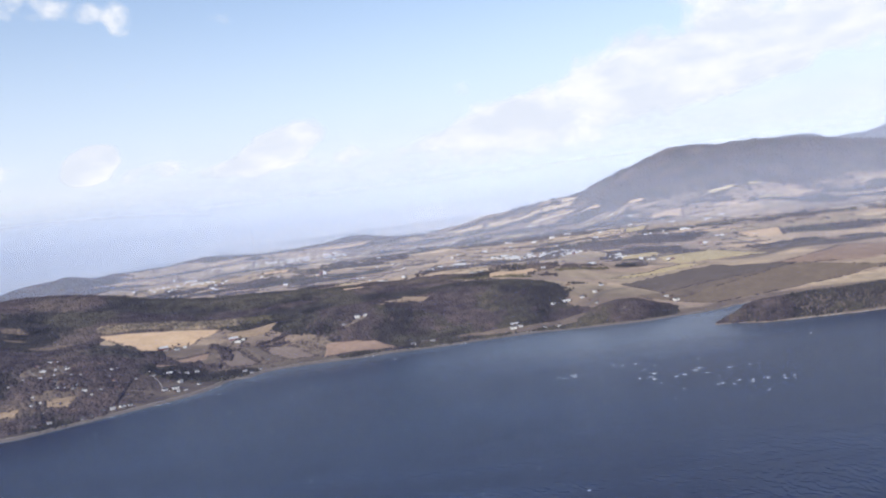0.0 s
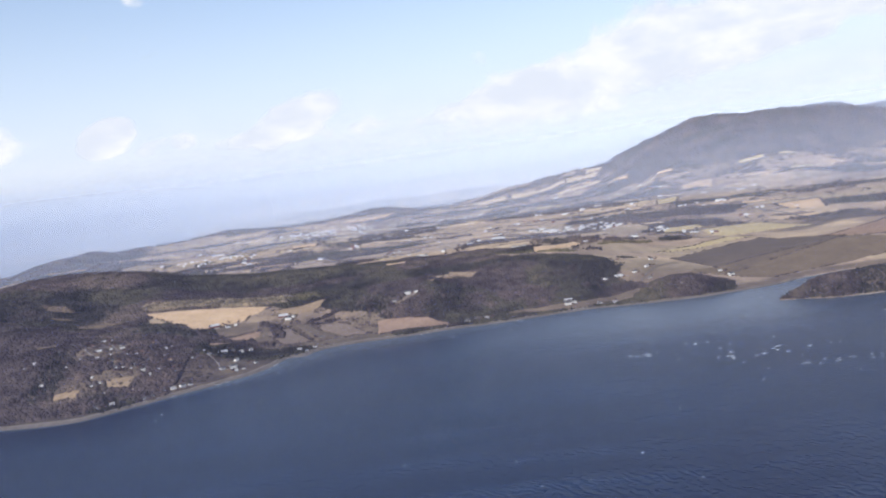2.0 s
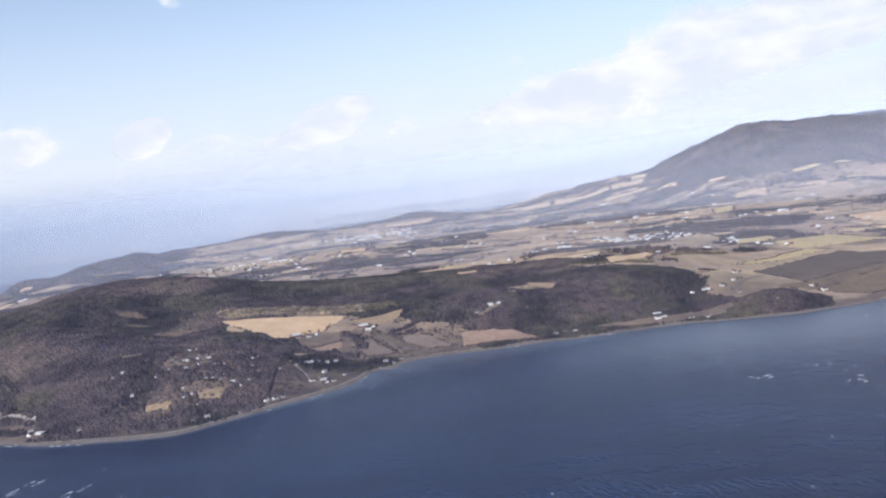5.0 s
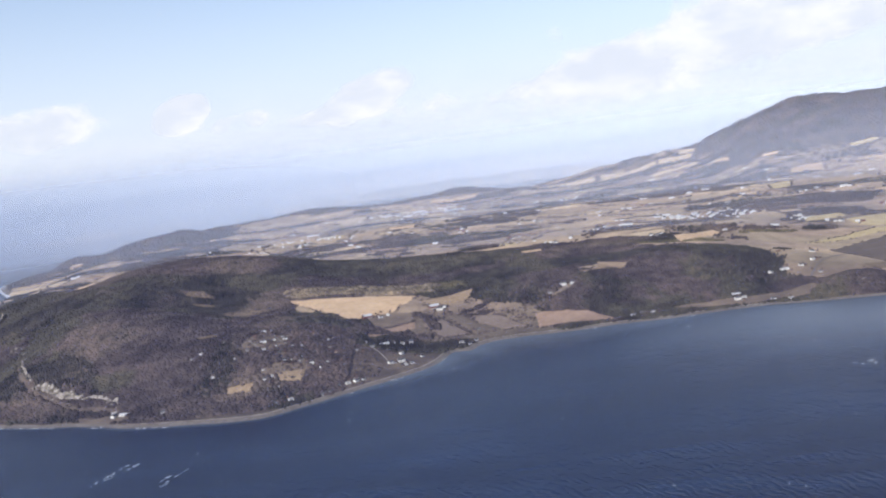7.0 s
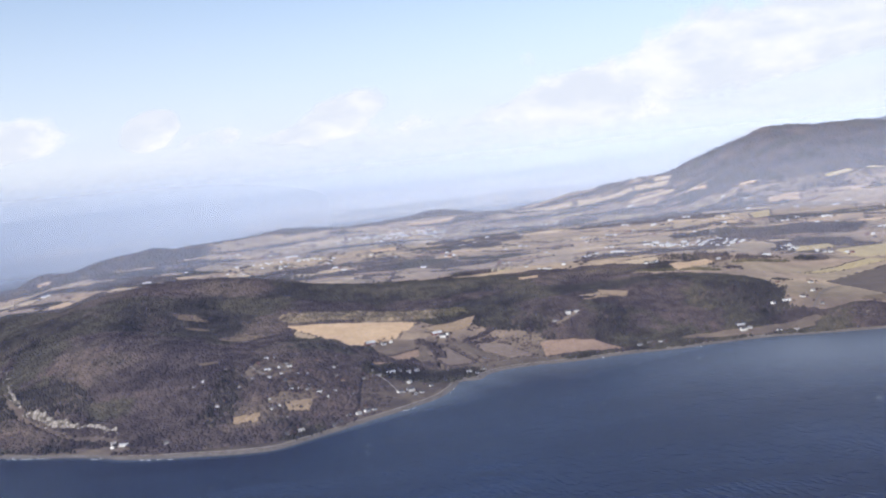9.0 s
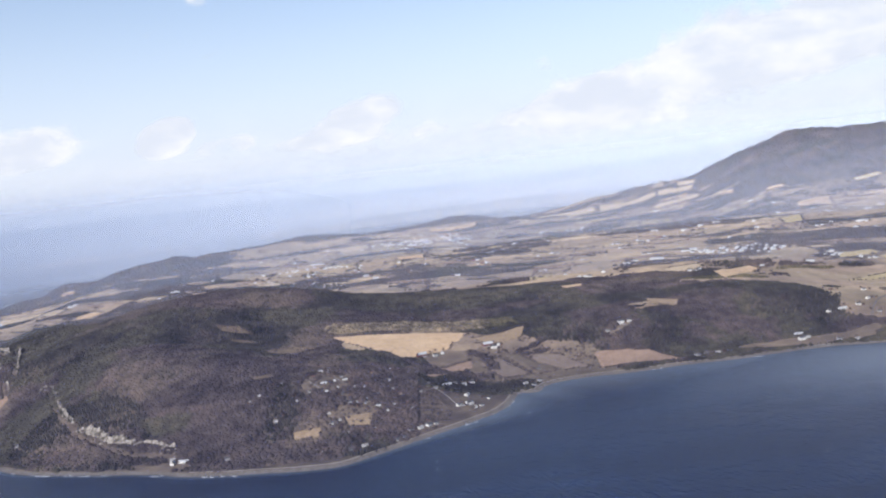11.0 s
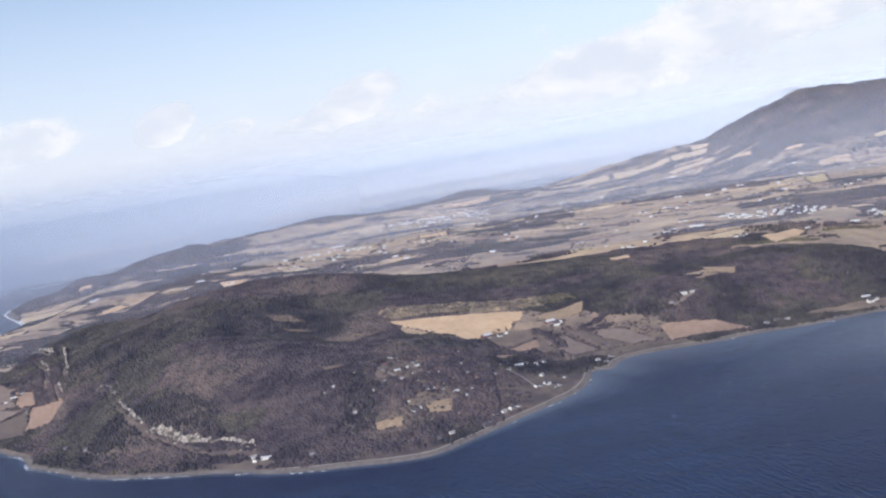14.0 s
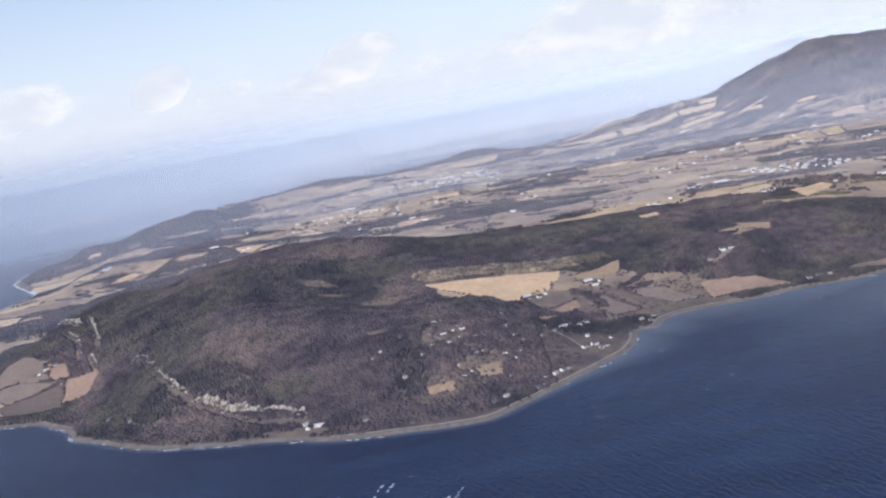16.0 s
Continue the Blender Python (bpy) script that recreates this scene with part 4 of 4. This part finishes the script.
for _ in range(30):
    x, y = hr.gauss(-440, 42), hr.gauss(968, 34)
    if float(shore_distance(x, y, SHORE + NORTH)) > 22 and not any(abs(x - a) < 6 and abs(y - b) < 6 for a, b in SITES):
        stand(hr.choices(("grey", "ochre", "boat", "red", "bright"), (30, 18, 22, 14, 16))[0], x, y, hr.uniform(0, 180), hr.uniform(0.42, 0.62))
# along the shore road
for x, y, kind, turn in ((-350, 1016, "shed", 15), (-341, 1026, "grey", 20), (-331, 1026, "bright", 20), (-322, 1035, "white", 10), (-361, 999, "grey", 0), (-329, 991, "bright", 60), (-338, 961, "white", 40),
                         (-327, 966, "farm", 30), (-322, 957, "bright", 110), (-315, 962, "boat", 30), (-386, 902, "boat", 40), (-377, 907, "bright", 40), (-369, 913, "white", 45), (-362, 917, "boat", 45),
                         (-398, 880, "grey", 35), (-392, 886, "boat", 40), (-428, 870, "bright", 25), (-440, 862, "grey", 20), (-306, 985, "boat", 50), (-601, 882, "shed", -8), (-614, 889, "bright", 30),
                         (-611, 881, "white", 80), (-557, 872, "grey", 20)):
    stand(kind, x, y, turn, 0.8 if kind == "shed" else 1.0)
# the farms round the golden field, the pier and the beach
for x, y, kind, turn in ((-377, 1092, "barn", 28), (-361, 1096, "white", 30), (-353, 1104, "bright", 100), (-290, 1126, "farm", 0), (-297, 1132, "barn", 20), (-284, 1134, "bright", 80),
                         (-254, 1024, "boat", 35), (-263, 1029, "bright", 30), (-246, 1038, "boat", 25), (-243, 1074, "grey", 0), (-132, 1134, "farm", 5), (-121, 1136, "white", 5),
                         (-150, 1126, "grey", 15), (-60, 1068, "white", 0), (-36, 1069, "bright", 10), (-48, 1072, "grey", 10)):
    stand(kind, x, y, turn)
for x, y, kind, turn in ((68, 1085, "farm", 10), (77, 1090, "bright", 10), (71, 1103, "shed", 5), (105, 1070, "white", 0), (123, 1064, "bright", 20), (171, 1159, "white", 0),
                         (192, 1177, "bright", 30), (185, 1135, "grey", 0), (148, 1153, "shed", 10), (130, 1151, "white", 40), (281, 1147, "bright", 0), (287, 1122, "farm", 20),
                         (160, 1210, "ochre", 0), (210, 1225, "white", 20)):
    stand(kind, x, y, turn, 0.8 if kind == "shed" else 1.0)
for x, y, kind, turn in ((-978, 1184, "farm", 20), (-967, 1188, "white", 30), (-985, 1178, "bright", 100), (-944, 1144, "grey", 10), (-1010, 1108, "bright", 0), (-1018, 1116, "white", 60),
                         (-839, 1004, "grey", 0), (-808, 981, "grey", 20)):
    stand(kind, x, y, turn)
# farmsteads on the plain
for x, y in ((-769, 2344), (-651, 2108), (-548, 2005), (-519, 1860), (-478, 1922), (-420, 1860), (-683, 2287), (-638, 2195), (-277, 1836), (-400, 2010), (-183, 1634), (-116, 1900), (-217, 2109), (-244, 2084),
             (-170, 2237), (160, 2163), (221, 2132), (140, 2045), (243, 1855), (269, 1824), (269, 2490), (312, 2163), (275, 2154), (245, 1470), (295, 1522), (498, 1957), (525, 1877), (452, 1920), (334, 1478),
             (372, 1469), (36, 1416), (158, 1447), (-80, 1518), (-34, 1567), (11, 1562), (492, 2320), (469, 2277), (647, 2108), (-1368, 2372), (-1380, 2380), (-1235, 2084), (-1226, 2096), (-752, 2005),
             (-632, 1866), (-556, 2057), (-491, 1943), (-285, 1940), (-127, 1483), (520, 1640), (470, 1590), (20, 1660), (-330, 1700), (-860, 1860), (-960, 1990)):
    for i in range(hr.choice((1, 2, 2, 3))):
        stand(hr.choices(("far_white", "far_bright", "far_red", "far_shed"), (34, 42, 14, 10))[0], x + i * 9 + hr.uniform(-2, 2), y + hr.uniform(-6, 6), hr.uniform(-40, 40), hr.uniform(0.8, 1.15))
# villages and farms on the plain: centre, spread along and across, number
for cx, cy, rx, ry, n in ((112, 1632, 15, 15, 14), (150, 1612, 17, 18, 22), (190, 1600, 17, 22, 26), (226, 1568, 13, 15, 18), (-400, 2500, 62, 66, 86), (-480, 2540, 30, 25, 14), (-25, 2400, 34, 13, 18),
                          (-310, 2480, 30, 20, 12), (300, 1505, 18, 7, 7), (-590, 2150, 60, 40, 10), (-700, 2200, 60, 30, 9), (120, 1950, 70, 40, 9), (560, 2200, 60, 30, 7), (420, 1750, 40, 30, 7)):
    for _ in range(n):
        x, y = hr.gauss(cx, rx), hr.gauss(cy, ry)
        if not any(abs(x - a) < 6 and abs(y - b) < 5 for a, b in SITES):
            stand(hr.choices(("far_white", "far_bright", "far_red", "far_shed"), (35, 47, 10, 8))[0], x, y, hr.uniform(-40, 40), hr.uniform(0.7, 1.05))
for _ in range(45):
    x, y = hr.uniform(-1000, 850), hr.uniform(1500, 2650)
    if float(woods(x, y)) < 0.3 and float(shore_distance(x, y, SHORE + NORTH)) > 120 and not any(abs(x - a) < 20 and abs(y - b) < 20 for a, b in SITES):
        stand(hr.choices(("far_white", "far_bright", "far_red", "far_shed"), (32, 40, 13, 15))[0], x, y, hr.uniform(-40, 40), hr.uniform(0.7, 1.0))


def distant(name, kinds, label):
    """The farthest houses, too small to tell apart singly, as one mesh of gabled bodies with roofs."""
    bm = bmesh.new()
    for kind, x, y, turn, size in FAR_OFF:
        if kind not in kinds:
            continue
        one = bmesh.new()
        long = 24 if kind == "far_shed" else 11
        gable(one, long / 2, 4, -4.0, 4.0, 6.6)
        one.faces.ensure_lookup_table()
        for face in one.faces[-2:]:
            face.material_index = 1
        saddle(one, long / 2, 4, 4.0, 6.6)
        one.faces.ensure_lookup_table()
        for face in one.faces[7:]:
            face.material_index = 1
        one.transform(pose(x, y, float(height(x, y)) + 0.1, 0, 0, turn) @ Matrix.Scale(size, 4))
        piece = bpy.data.meshes.new("piece")
        one.to_mesh(piece)
        one.free()
        bm.from_mesh(piece)
        bpy.data.meshes.remove(piece)
    me = bpy.data.meshes.new(name)
    bm.to_mesh(me)
    bm.free()
    me.materials.append(RED if "far_red" in kinds else WHITE)
    me.materials.append(TILE if "far_red" in kinds else STEEL)
    tagged(new(name, me), label, "houses", kind="stuff")


distant("far_white_houses", ("far_white", "far_bright", "far_shed"), "white houses of the far villages on the plain")
distant("far_red_houses", ("far_red",), "red farm buildings far off on the plain")


# ---- rock faces on the scarps ----
CRAGS = []


def cliff(line, tall, seed, label):
    """A broken rock wall along a line on the slope: steep, stepped and notched, running out at both ends."""
    p = np.array(rounded(line, 14))
    CRAGS.extend(map(tuple, p[::2]))
    d = np.gradient(p, axis=0)
    d /= np.linalg.norm(d, axis=1)[:, None]
    up = np.stack([-d[:, 1], d[:, 0]], 1)
    run = np.linspace(0, 1, len(p))
    crest = tall * np.clip((fractal(p[:, 0], p[:, 1], 6, seed, 4) * 0.9 + 0.4), 0.5, 1.1) * np.minimum(1, 8 * np.minimum(run, 1 - run) + 0.15)
    v = np.linspace(0, 1, 9)
    lean = 0.55 * v + 0.25 * (np.floor(v * 3) / 3)
    jag = (fractal(p[:, :1] * 1.0 + 40 * v, p[:, 1:] * 1.0 + 0 * v, 5, seed + 9) - 0.5) * 2.2
    off = crest[:, None] * lean * 1.3 + jag
    xs, ys = p[:, :1] + up[:, :1] * off, p[:, 1:] + up[:, 1:] * off
    base = height(p[:, 0], p[:, 1])[:, None] - 1.5
    zs = base + (crest[:, None] + 1.5) * v + (fractal(xs, ys + 30 * v, 4, seed + 5) - 0.5) * 1.2
    me = sheet("cliff", xs, ys, zs, ROCK)
    attribute(me, "along", np.cumsum(np.r_[0, np.hypot(*np.diff(p, axis=0).T)])[:, None] + 0 * zs)
    attribute(me, "up", zs - base)
    me.polygons.foreach_set("use_smooth", np.zeros(len(me.polygons), bool))
    return tagged(new("cliff", me), label, "cliff", "rock scarps")


cliff([(-846, 1112), (-836, 1118), (-817, 1087), (-798, 1050), (-779, 1018), (-757, 986), (-740, 971)], 6.0, 401, "narrow grey rock scarp on the wooded headland")
cliff([(-738, 963), (-719, 950), (-698, 933), (-678, 921), (-660, 912), (-642, 906), (-624, 899), (-611, 894)], 11.0, 402, "broad pale rock scarp above the beach houses")
cliff([(-1040, 1360), (-1018, 1340), (-990, 1316), (-973, 1296)], 7.5, 404, "high pale cliff on the headland's wooded end")
cliff([(-971, 1318), (-951, 1278), (-926, 1222), (-911, 1195)], 7.0, 405, "pale broken cliff on the headland's wooded end")
cliff([(-921, 1182), (-909, 1158), (-900, 1143)], 5.0, 406, "small pale crag in the wood")
cliff([(-958, 1240), (-943, 1206), (-935, 1184)], 4.5, 407, "small pale crag in the wood")
cliff([(-992, 1288), (-972, 1260), (-954, 1234)], 5.0, 408, "small pale crag in the wood")


# ---- single trees in gardens and hedges ----
def tree(tall, seed):
    """A leafless broadleaf: tapered trunk, limbs and a ragged crown of twig clumps."""
    r = random.Random(seed)
    top = new("tree")
    bm = bmesh.new()

    def limb(a, b, ra, rb):
        a, b = Vector(a), Vector(b)
        q = (b - a).to_track_quat("Z", "Y").to_matrix()
        lo, hi = ([bm.verts.new(p + q @ Vector((rad * math.cos(k * 2.094), rad * math.sin(k * 2.094), 0))) for k in range(3)] for p, rad in ((a, ra), (b, rb)))
        for k in range(3):
            bm.faces.new((lo[k], lo[(k + 1) % 3], hi[(k + 1) % 3], hi[k]))

    limb((0, 0, -0.6), (0, 0, tall * 0.6), 0.16, 0.08)
    tips = []
    for i in range(7):
        a = i * 0.9 + r.uniform(-0.3, 0.3)
        tip = (math.cos(a) * tall * r.uniform(0.18, 0.36), math.sin(a) * tall * r.uniform(0.18, 0.36), tall * r.uniform(0.55, 0.95))
        limb((0, 0, tall * r.uniform(0.25, 0.5)), tip, 0.09, 0.03)
        tips.append(tip)
    part("trunk", bm, BRICK, top, "grey-brown trunk and limbs")
    bm = bmesh.new()
    for tip in tips + [(0, 0, tall * 0.85)]:
        for _ in range(7):
            c = Vector(tip) + Vector((r.gauss(0, 0.5), r.gauss(0, 0.5), r.gauss(0, 0.4))) * tall * 0.13
            s = tall * r.uniform(0.05, 0.1)
            pts = [bm.verts.new(c + Vector((r.gauss(0, 1), r.gauss(0, 1), r.gauss(0, 0.8))) * s) for _ in range(4)]
            for q in ((0, 1, 2), (0, 2, 3), (0, 3, 1), (1, 3, 2)):
                bm.faces.new([pts[k] for k in q])
    part("crown", bm, BARE, top, "leafless twig crown")
    return tagged(top, "leafless broadleaf tree beside a house", "tree", "garden trees")


FIRST = [tree(4.0, 1), tree(5.0, 2), tree(3.2, 3)]
tr, fresh = random.Random(31), [True] * 3
near_sites = [p for p in SITES if p[1] < 1240]
for x, y in near_sites:
    for _ in range(2):
        a, dist = tr.uniform(0, 6.28), tr.uniform(5, 11)
        px, py, k = x + math.cos(a) * dist, y + math.sin(a) * dist, tr.randrange(3)
        if float(shore_distance(px, py, SHORE + NORTH)) < 16 or any(math.hypot(px - a, py - b) < 4.5 for a, b in SITES):
            continue
        m = pose(px, py, float(height(px, py)), 0, 0, tr.uniform(0, 360))
        if fresh[k]:
            FIRST[k].matrix_basis, fresh[k] = m, False
        else:
            copy_thing(FIRST[k], m)


# ---- woods ----
def tree_mesh(name, xs, ys, hs, conifer, material, rng):
    """Many trees in one mesh: tiered cones for spruce, ragged open crowns for bare broadleaves."""
    n, k = len(xs), 5
    if conifer:
        levels = [(0.06, 0.42), (0.5, 0.29), (1.0, 0.0)]
    else:
        levels = [(0.10, 0.92), (0.66, 0.74), (0.97, 0.02)]
    turn = rng.uniform(0, 6.28, n)[:, None]
    rings = []
    for lift, width in levels:
        a = turn + np.arange(k) * 2 * math.pi / k
        w = hs[:, None] * width * rng.uniform(0.7, 1.28, (n, k)) * (0.9 if conifer else 1.15)
        z = hs[:, None] * (lift + rng.uniform(-0.09, 0.09, (n, k)) * (0.4 if conifer else 1.0))
        rings.append(np.stack([w * np.cos(a), w * np.sin(a), z], -1))
    v = np.concatenate(rings, 1) + np.stack([xs, ys, height(xs, ys) - 0.4], -1)[:, None]
    idx = np.arange(k)
    f = []
    for q in range(2):
        f.append(np.stack([q * k + idx, q * k + (idx + 1) % k, (q + 1) * k + (idx + 1) % k, (q + 1) * k + idx], 1))
    f = np.concatenate(f)
    faces = (f[None] + (np.arange(n) * 3 * k)[:, None, None]).reshape(-1, 4)
    return mesh_of(name, v.reshape(-1, 3), faces, material, True)


# where spruce (above 0) or bare broadleaves (below 0) prevail, and where the conifers are olive pines
STANDS = [(-577, 1249, 0.3, 75, 26, -10), (-482, 1333, 0.3, 90, 40, -10), (-751, 1189, 0.3, 60, 26, 0), (-881, 1231, 0.25, 45, 40, 0), (-822, 1040, 0.3, 55, 42, -40), (-722, 992, 0.3, 42, 22, -35),
          (-613, 940, 0.3, 45, 18, -15), (-613, 1024, 0.25, 50, 16, 0), (-199, 1242, 0.3, 50, 32, 0), (-109, 1265, 0.25, 60, 36, 0), (-928, 1340, 0.4, 90, 40, -30), (-328, 1345, 0.35, 90, 45, 0), (-237, 1362, 0.3, 70, 36, 0),
          (-598, 1340, -0.3, 55, 30, 0), (-669, 1090, -0.12, 70, 26, -10), (-719, 1058, -0.1, 55, 20, -10), (-561, 930, -0.3, 36, 22, 0), (-600, 905, -0.3, 26, 9, -10), (-800, 1300, -0.3, 60, 26, 0)]
OLIVE = [(-928, 1340, 0.3, 90, 40, -30), (-328, 1345, 0.35, 110, 45, 0), (-237, 1362, 0.35, 80, 40, 0), (-613, 940, 0.12, 45, 18, -15)]


def wood(label, x0, x1, y0, y1, spacing, tall, green, seed, gap=0.36, floor=0.5, birch=0.66):
    """One stretch of woodland as two tree meshes: bare broadleaves and spruces in stands."""
    rng = np.random.default_rng(seed)
    xs, ys = np.meshgrid(np.arange(x0, x1, spacing), np.arange(y0, y1, spacing))
    xs, ys = xs.ravel() + rng.uniform(-0.5, 0.5, xs.size) * spacing, ys.ravel() + rng.uniform(-0.5, 0.5, ys.size) * spacing
    gaps = gap * step(0.52, 0.66, fractal(xs, ys, 46, seed + 7))
    keep = woods(xs, ys) - gaps > floor + rng.uniform(-0.42, 0.42, xs.size)
    xs, ys = xs[keep], ys[keep]
    clear = ~in_plot(xs, ys)
    for a, b in SITES:
        clear &= (np.abs(xs - a) > 3.2) | (np.abs(ys - b) > 3.4)
    for a, b in CRAGS:
        clear &= (xs - a) ** 2 + (ys - b + 2) ** 2 > 8
    xs, ys = xs[clear], ys[clear]
    hs = tall * rng.uniform(0.8, 1.15, len(xs)) * (0.6 + 0.8 * fractal(xs, ys, 26, seed + 9))
    dark = fractal(xs, ys, 85, seed + 3) - swell(xs, ys, STANDS) + rng.uniform(-0.05, 0.05, len(xs)) < green - 0.02
    pale = ~dark & (fractal(xs, ys, 60, seed + 5) + rng.uniform(-0.06, 0.06, len(xs)) > birch - 0.05)
    olive = dark & (fractal(xs, ys, 75, seed + 6) + swell(xs, ys, OLIVE) + rng.uniform(-0.05, 0.05, len(xs)) > 0.53)
    for kind, pick, mat, tag in (("bare_wood", ~dark & ~pale, BARE, label), ("birch_wood", pale, BIRCH, "pale leafless birches among darker trees"),
                                 ("spruce_wood", dark & ~olive, SPRUCE, "dark green spruce stand on the wooded hill"), ("pine_wood", olive, PINE, "olive green pines among bare trees")):
        if pick.sum() > 3:
            cone = kind[0] == "s"
            ob = new(kind, tree_mesh(kind, xs[pick], ys[pick], hs[pick] * (1.15 if cone else 1), cone, mat, rng))
            tagged(ob, tag, "woods", kind="stuff")


def fringe(line, width, spacing, tall, material, name, label, seed, over=False):
    """A strip of trees along a line."""
    rng = np.random.default_rng(seed)
    p = np.array(rounded(line, 8))
    seg = np.linalg.norm(np.diff(p, axis=0), axis=1).sum()
    n = int(seg * width / spacing**2)
    t = rng.uniform(0, len(p) - 1.001, n)
    i, u = t.astype(int), (t % 1)[:, None]
    q = p[i] * (1 - u) + p[i + 1] * u + rng.uniform(-0.5, 0.5, (n, 2)) * width
    if not over:
        q = q[~in_plot(q[:, 0], q[:, 1])]
    tagged(new(name, tree_mesh(name, q[:, 0], q[:, 1], tall * rng.uniform(0.6, 1.2, len(q)), False, material, rng)), label, "woods", kind="stuff")


wood("leafless brown wood on the headland hill", -1180, -380, 850, 1290, 2.45, 2.9, 0.46, 101)
wood("leafless brown wood along the ridge", -1180, 330, 1290, 1500, 2.8, 3.2, 0.48, 102)
wood("leafless brown wood on the shore hill", -380, 330, 1000, 1290, 2.6, 3.1, 0.63, 103, 0.1, 0.5, 0.86)
wood("leafless copse on the low islet", 280, 660, 930, 1030, 2.8, 3.4, 0.55, 104)
wood("scattered leafless belts between the fields", -1500, 1200, 1500, 2250, 4.6, 3.8, 0.45, 105)
wood("leafless woods on the far shore and slopes", -1750, 2600, 2250, 3300, 8.0, 5.0, 0.48, 106)
fringe([(-490, 1214), (-450, 1212), (-400, 1206), (-350, 1200), (-305, 1194)], 36, 2.3, 4.6, SUN_TINT_BIRCH, "birch_wood", "pale birches along the golden field's edge, sunlight painted in", 111)
fringe([(-322, 1186), (-300, 1194), (-280, 1196), (-262, 1198)], 24, 2.0, 4.0, SUN_TINT_PINE, "pine_wood", "pine clump above the stubble field, sunlight painted into its light green", 112)
fringe([(-390, 1066), (-352, 1058), (-330, 1062)], 12, 2.2, 4.0, BARE, "bare_wood", "dark leafless grove between the farms", 113)
fringe([(-455, 1072), (-425, 1066), (-400, 1060)], 16, 2.2, 4.0, SPRUCE, "spruce_wood", "dark spruce grove below the golden field", 114)
fringe([(-262, 1120), (-235, 1136), (-225, 1150)], 8, 2.4, 3.0, BARE, "bare_wood", "low leafless scrub on the bank", 115)
fringe([(-318, 1112), (-302, 1096), (-293, 1076)], 11, 2.2, 3.2, BARE, "bare_wood", "leafless grove between the farm fields", 116, True)
fringe([(-380, 1046), (-340, 1054), (-298, 1052)], 9, 2.3, 3.4, BARE, "bare_wood", "dark belt of leafless trees below the farm", 117, True)
fringe([(-752, 960), (-722, 938), (-688, 916), (-652, 899), (-624, 890)], 13, 2.7, 2.3, BARE, "bare_wood", "low leafless brush below the rock scarp", 120, True)
fringe([(-256, 1113), (-240, 1118), (-226, 1120)], 8, 2.4, 2.4, BARE, "bare_wood", "scrubby knoll in the meadow", 119, True)

fringe([(-655, 1232), (-630, 1232), (-604, 1216)], 16, 4.2, 1.8, BARE, "bare_wood", "low bushes scattered over the clearing", 131, True)
fringe([(-575, 1146), (-545, 1154), (-510, 1142)], 16, 4.2, 1.8, BARE, "bare_wood", "low bushes scattered over the clearing", 132, True)
fringe([(-500, 897), (-470, 898), (-440, 912), (-424, 925)], 20, 8.0, 2.0, BARE, "bare_wood", "bushes round the hamlet's small fields", 133, True)


def scrub(x0, x1, y0, y1, n, over, label, seed):
    """Loose low bushes in drifts over rough ground."""
    rng = np.random.default_rng(seed)
    xs, ys = rng.uniform(x0, x1, n), rng.uniform(y0, y1, n)
    keep = (fractal(xs, ys, 18, seed) + rng.uniform(-0.1, 0.1, n) > over) & (shore_distance(xs, ys, SHORE + NORTH) > 11)
    for a, b in SITES:
        keep &= (np.abs(xs - a) > 4) | (np.abs(ys - b) > 4)
    golden = (xs + 500) / 183 * -23 + 1190 > ys
    keep &= ~((xs > -480) & (xs < -330) & (ys > 1088) & golden)
    xs, ys = xs[keep], ys[keep]
    clear = ~in_plot(xs, ys)
    for a, b in SITES:
        clear &= (np.abs(xs - a) > 3.2) | (np.abs(ys - b) > 3.4)
    for a, b in CRAGS:
        clear &= (xs - a) ** 2 + (ys - b + 2) ** 2 > 8
    xs, ys = xs[clear], ys[clear]
    tagged(new("scrub", tree_mesh("scrub", xs, ys, rng.uniform(0.7, 2.0, len(xs)), False, BARE, rng)), label, "scrub", kind="stuff")


scrub(-345, -90, 1040, 1170, 3000, 0.60, "low brown scrub in drifts over the shore meadows", 121)
scrub(-560, -345, 870, 1060, 3500, 0.5, "low brown bushes between the hamlet's gardens", 122)
scrub(-1030, -905, 1080, 1220, 1500, 0.58, "low brown scrub round the western fields", 123)
# both fringes use the pine tone with sunlight put in
fringe([(-115, 1384), (-60, 1380), (-10, 1352), (40, 1338), (110, 1330)], 26, 2.9, 2.8, SUN_TINT_PINE, "pine_wood", "olive green pines behind the shore hill", 126)
fringe([(176, 1432), (220, 1434), (258, 1428)], 12, 2.8, 2.8, SUN_TINT_PINE, "pine_wood", "olive green pines on a low bank in the valley", 127)

hx, hy = np.array(HEDGES).T
hs = np.random.default_rng(9).uniform(1.2, 2.6, len(hx)) * np.where(hy > 1450, 1.2, 0.8)
ob = new("hedges", tree_mesh("hedges", hx, hy, hs, False, BARE, np.random.default_rng(8)))
tagged(ob, "leafless bushes along the field edges", "hedge", kind="stuff")
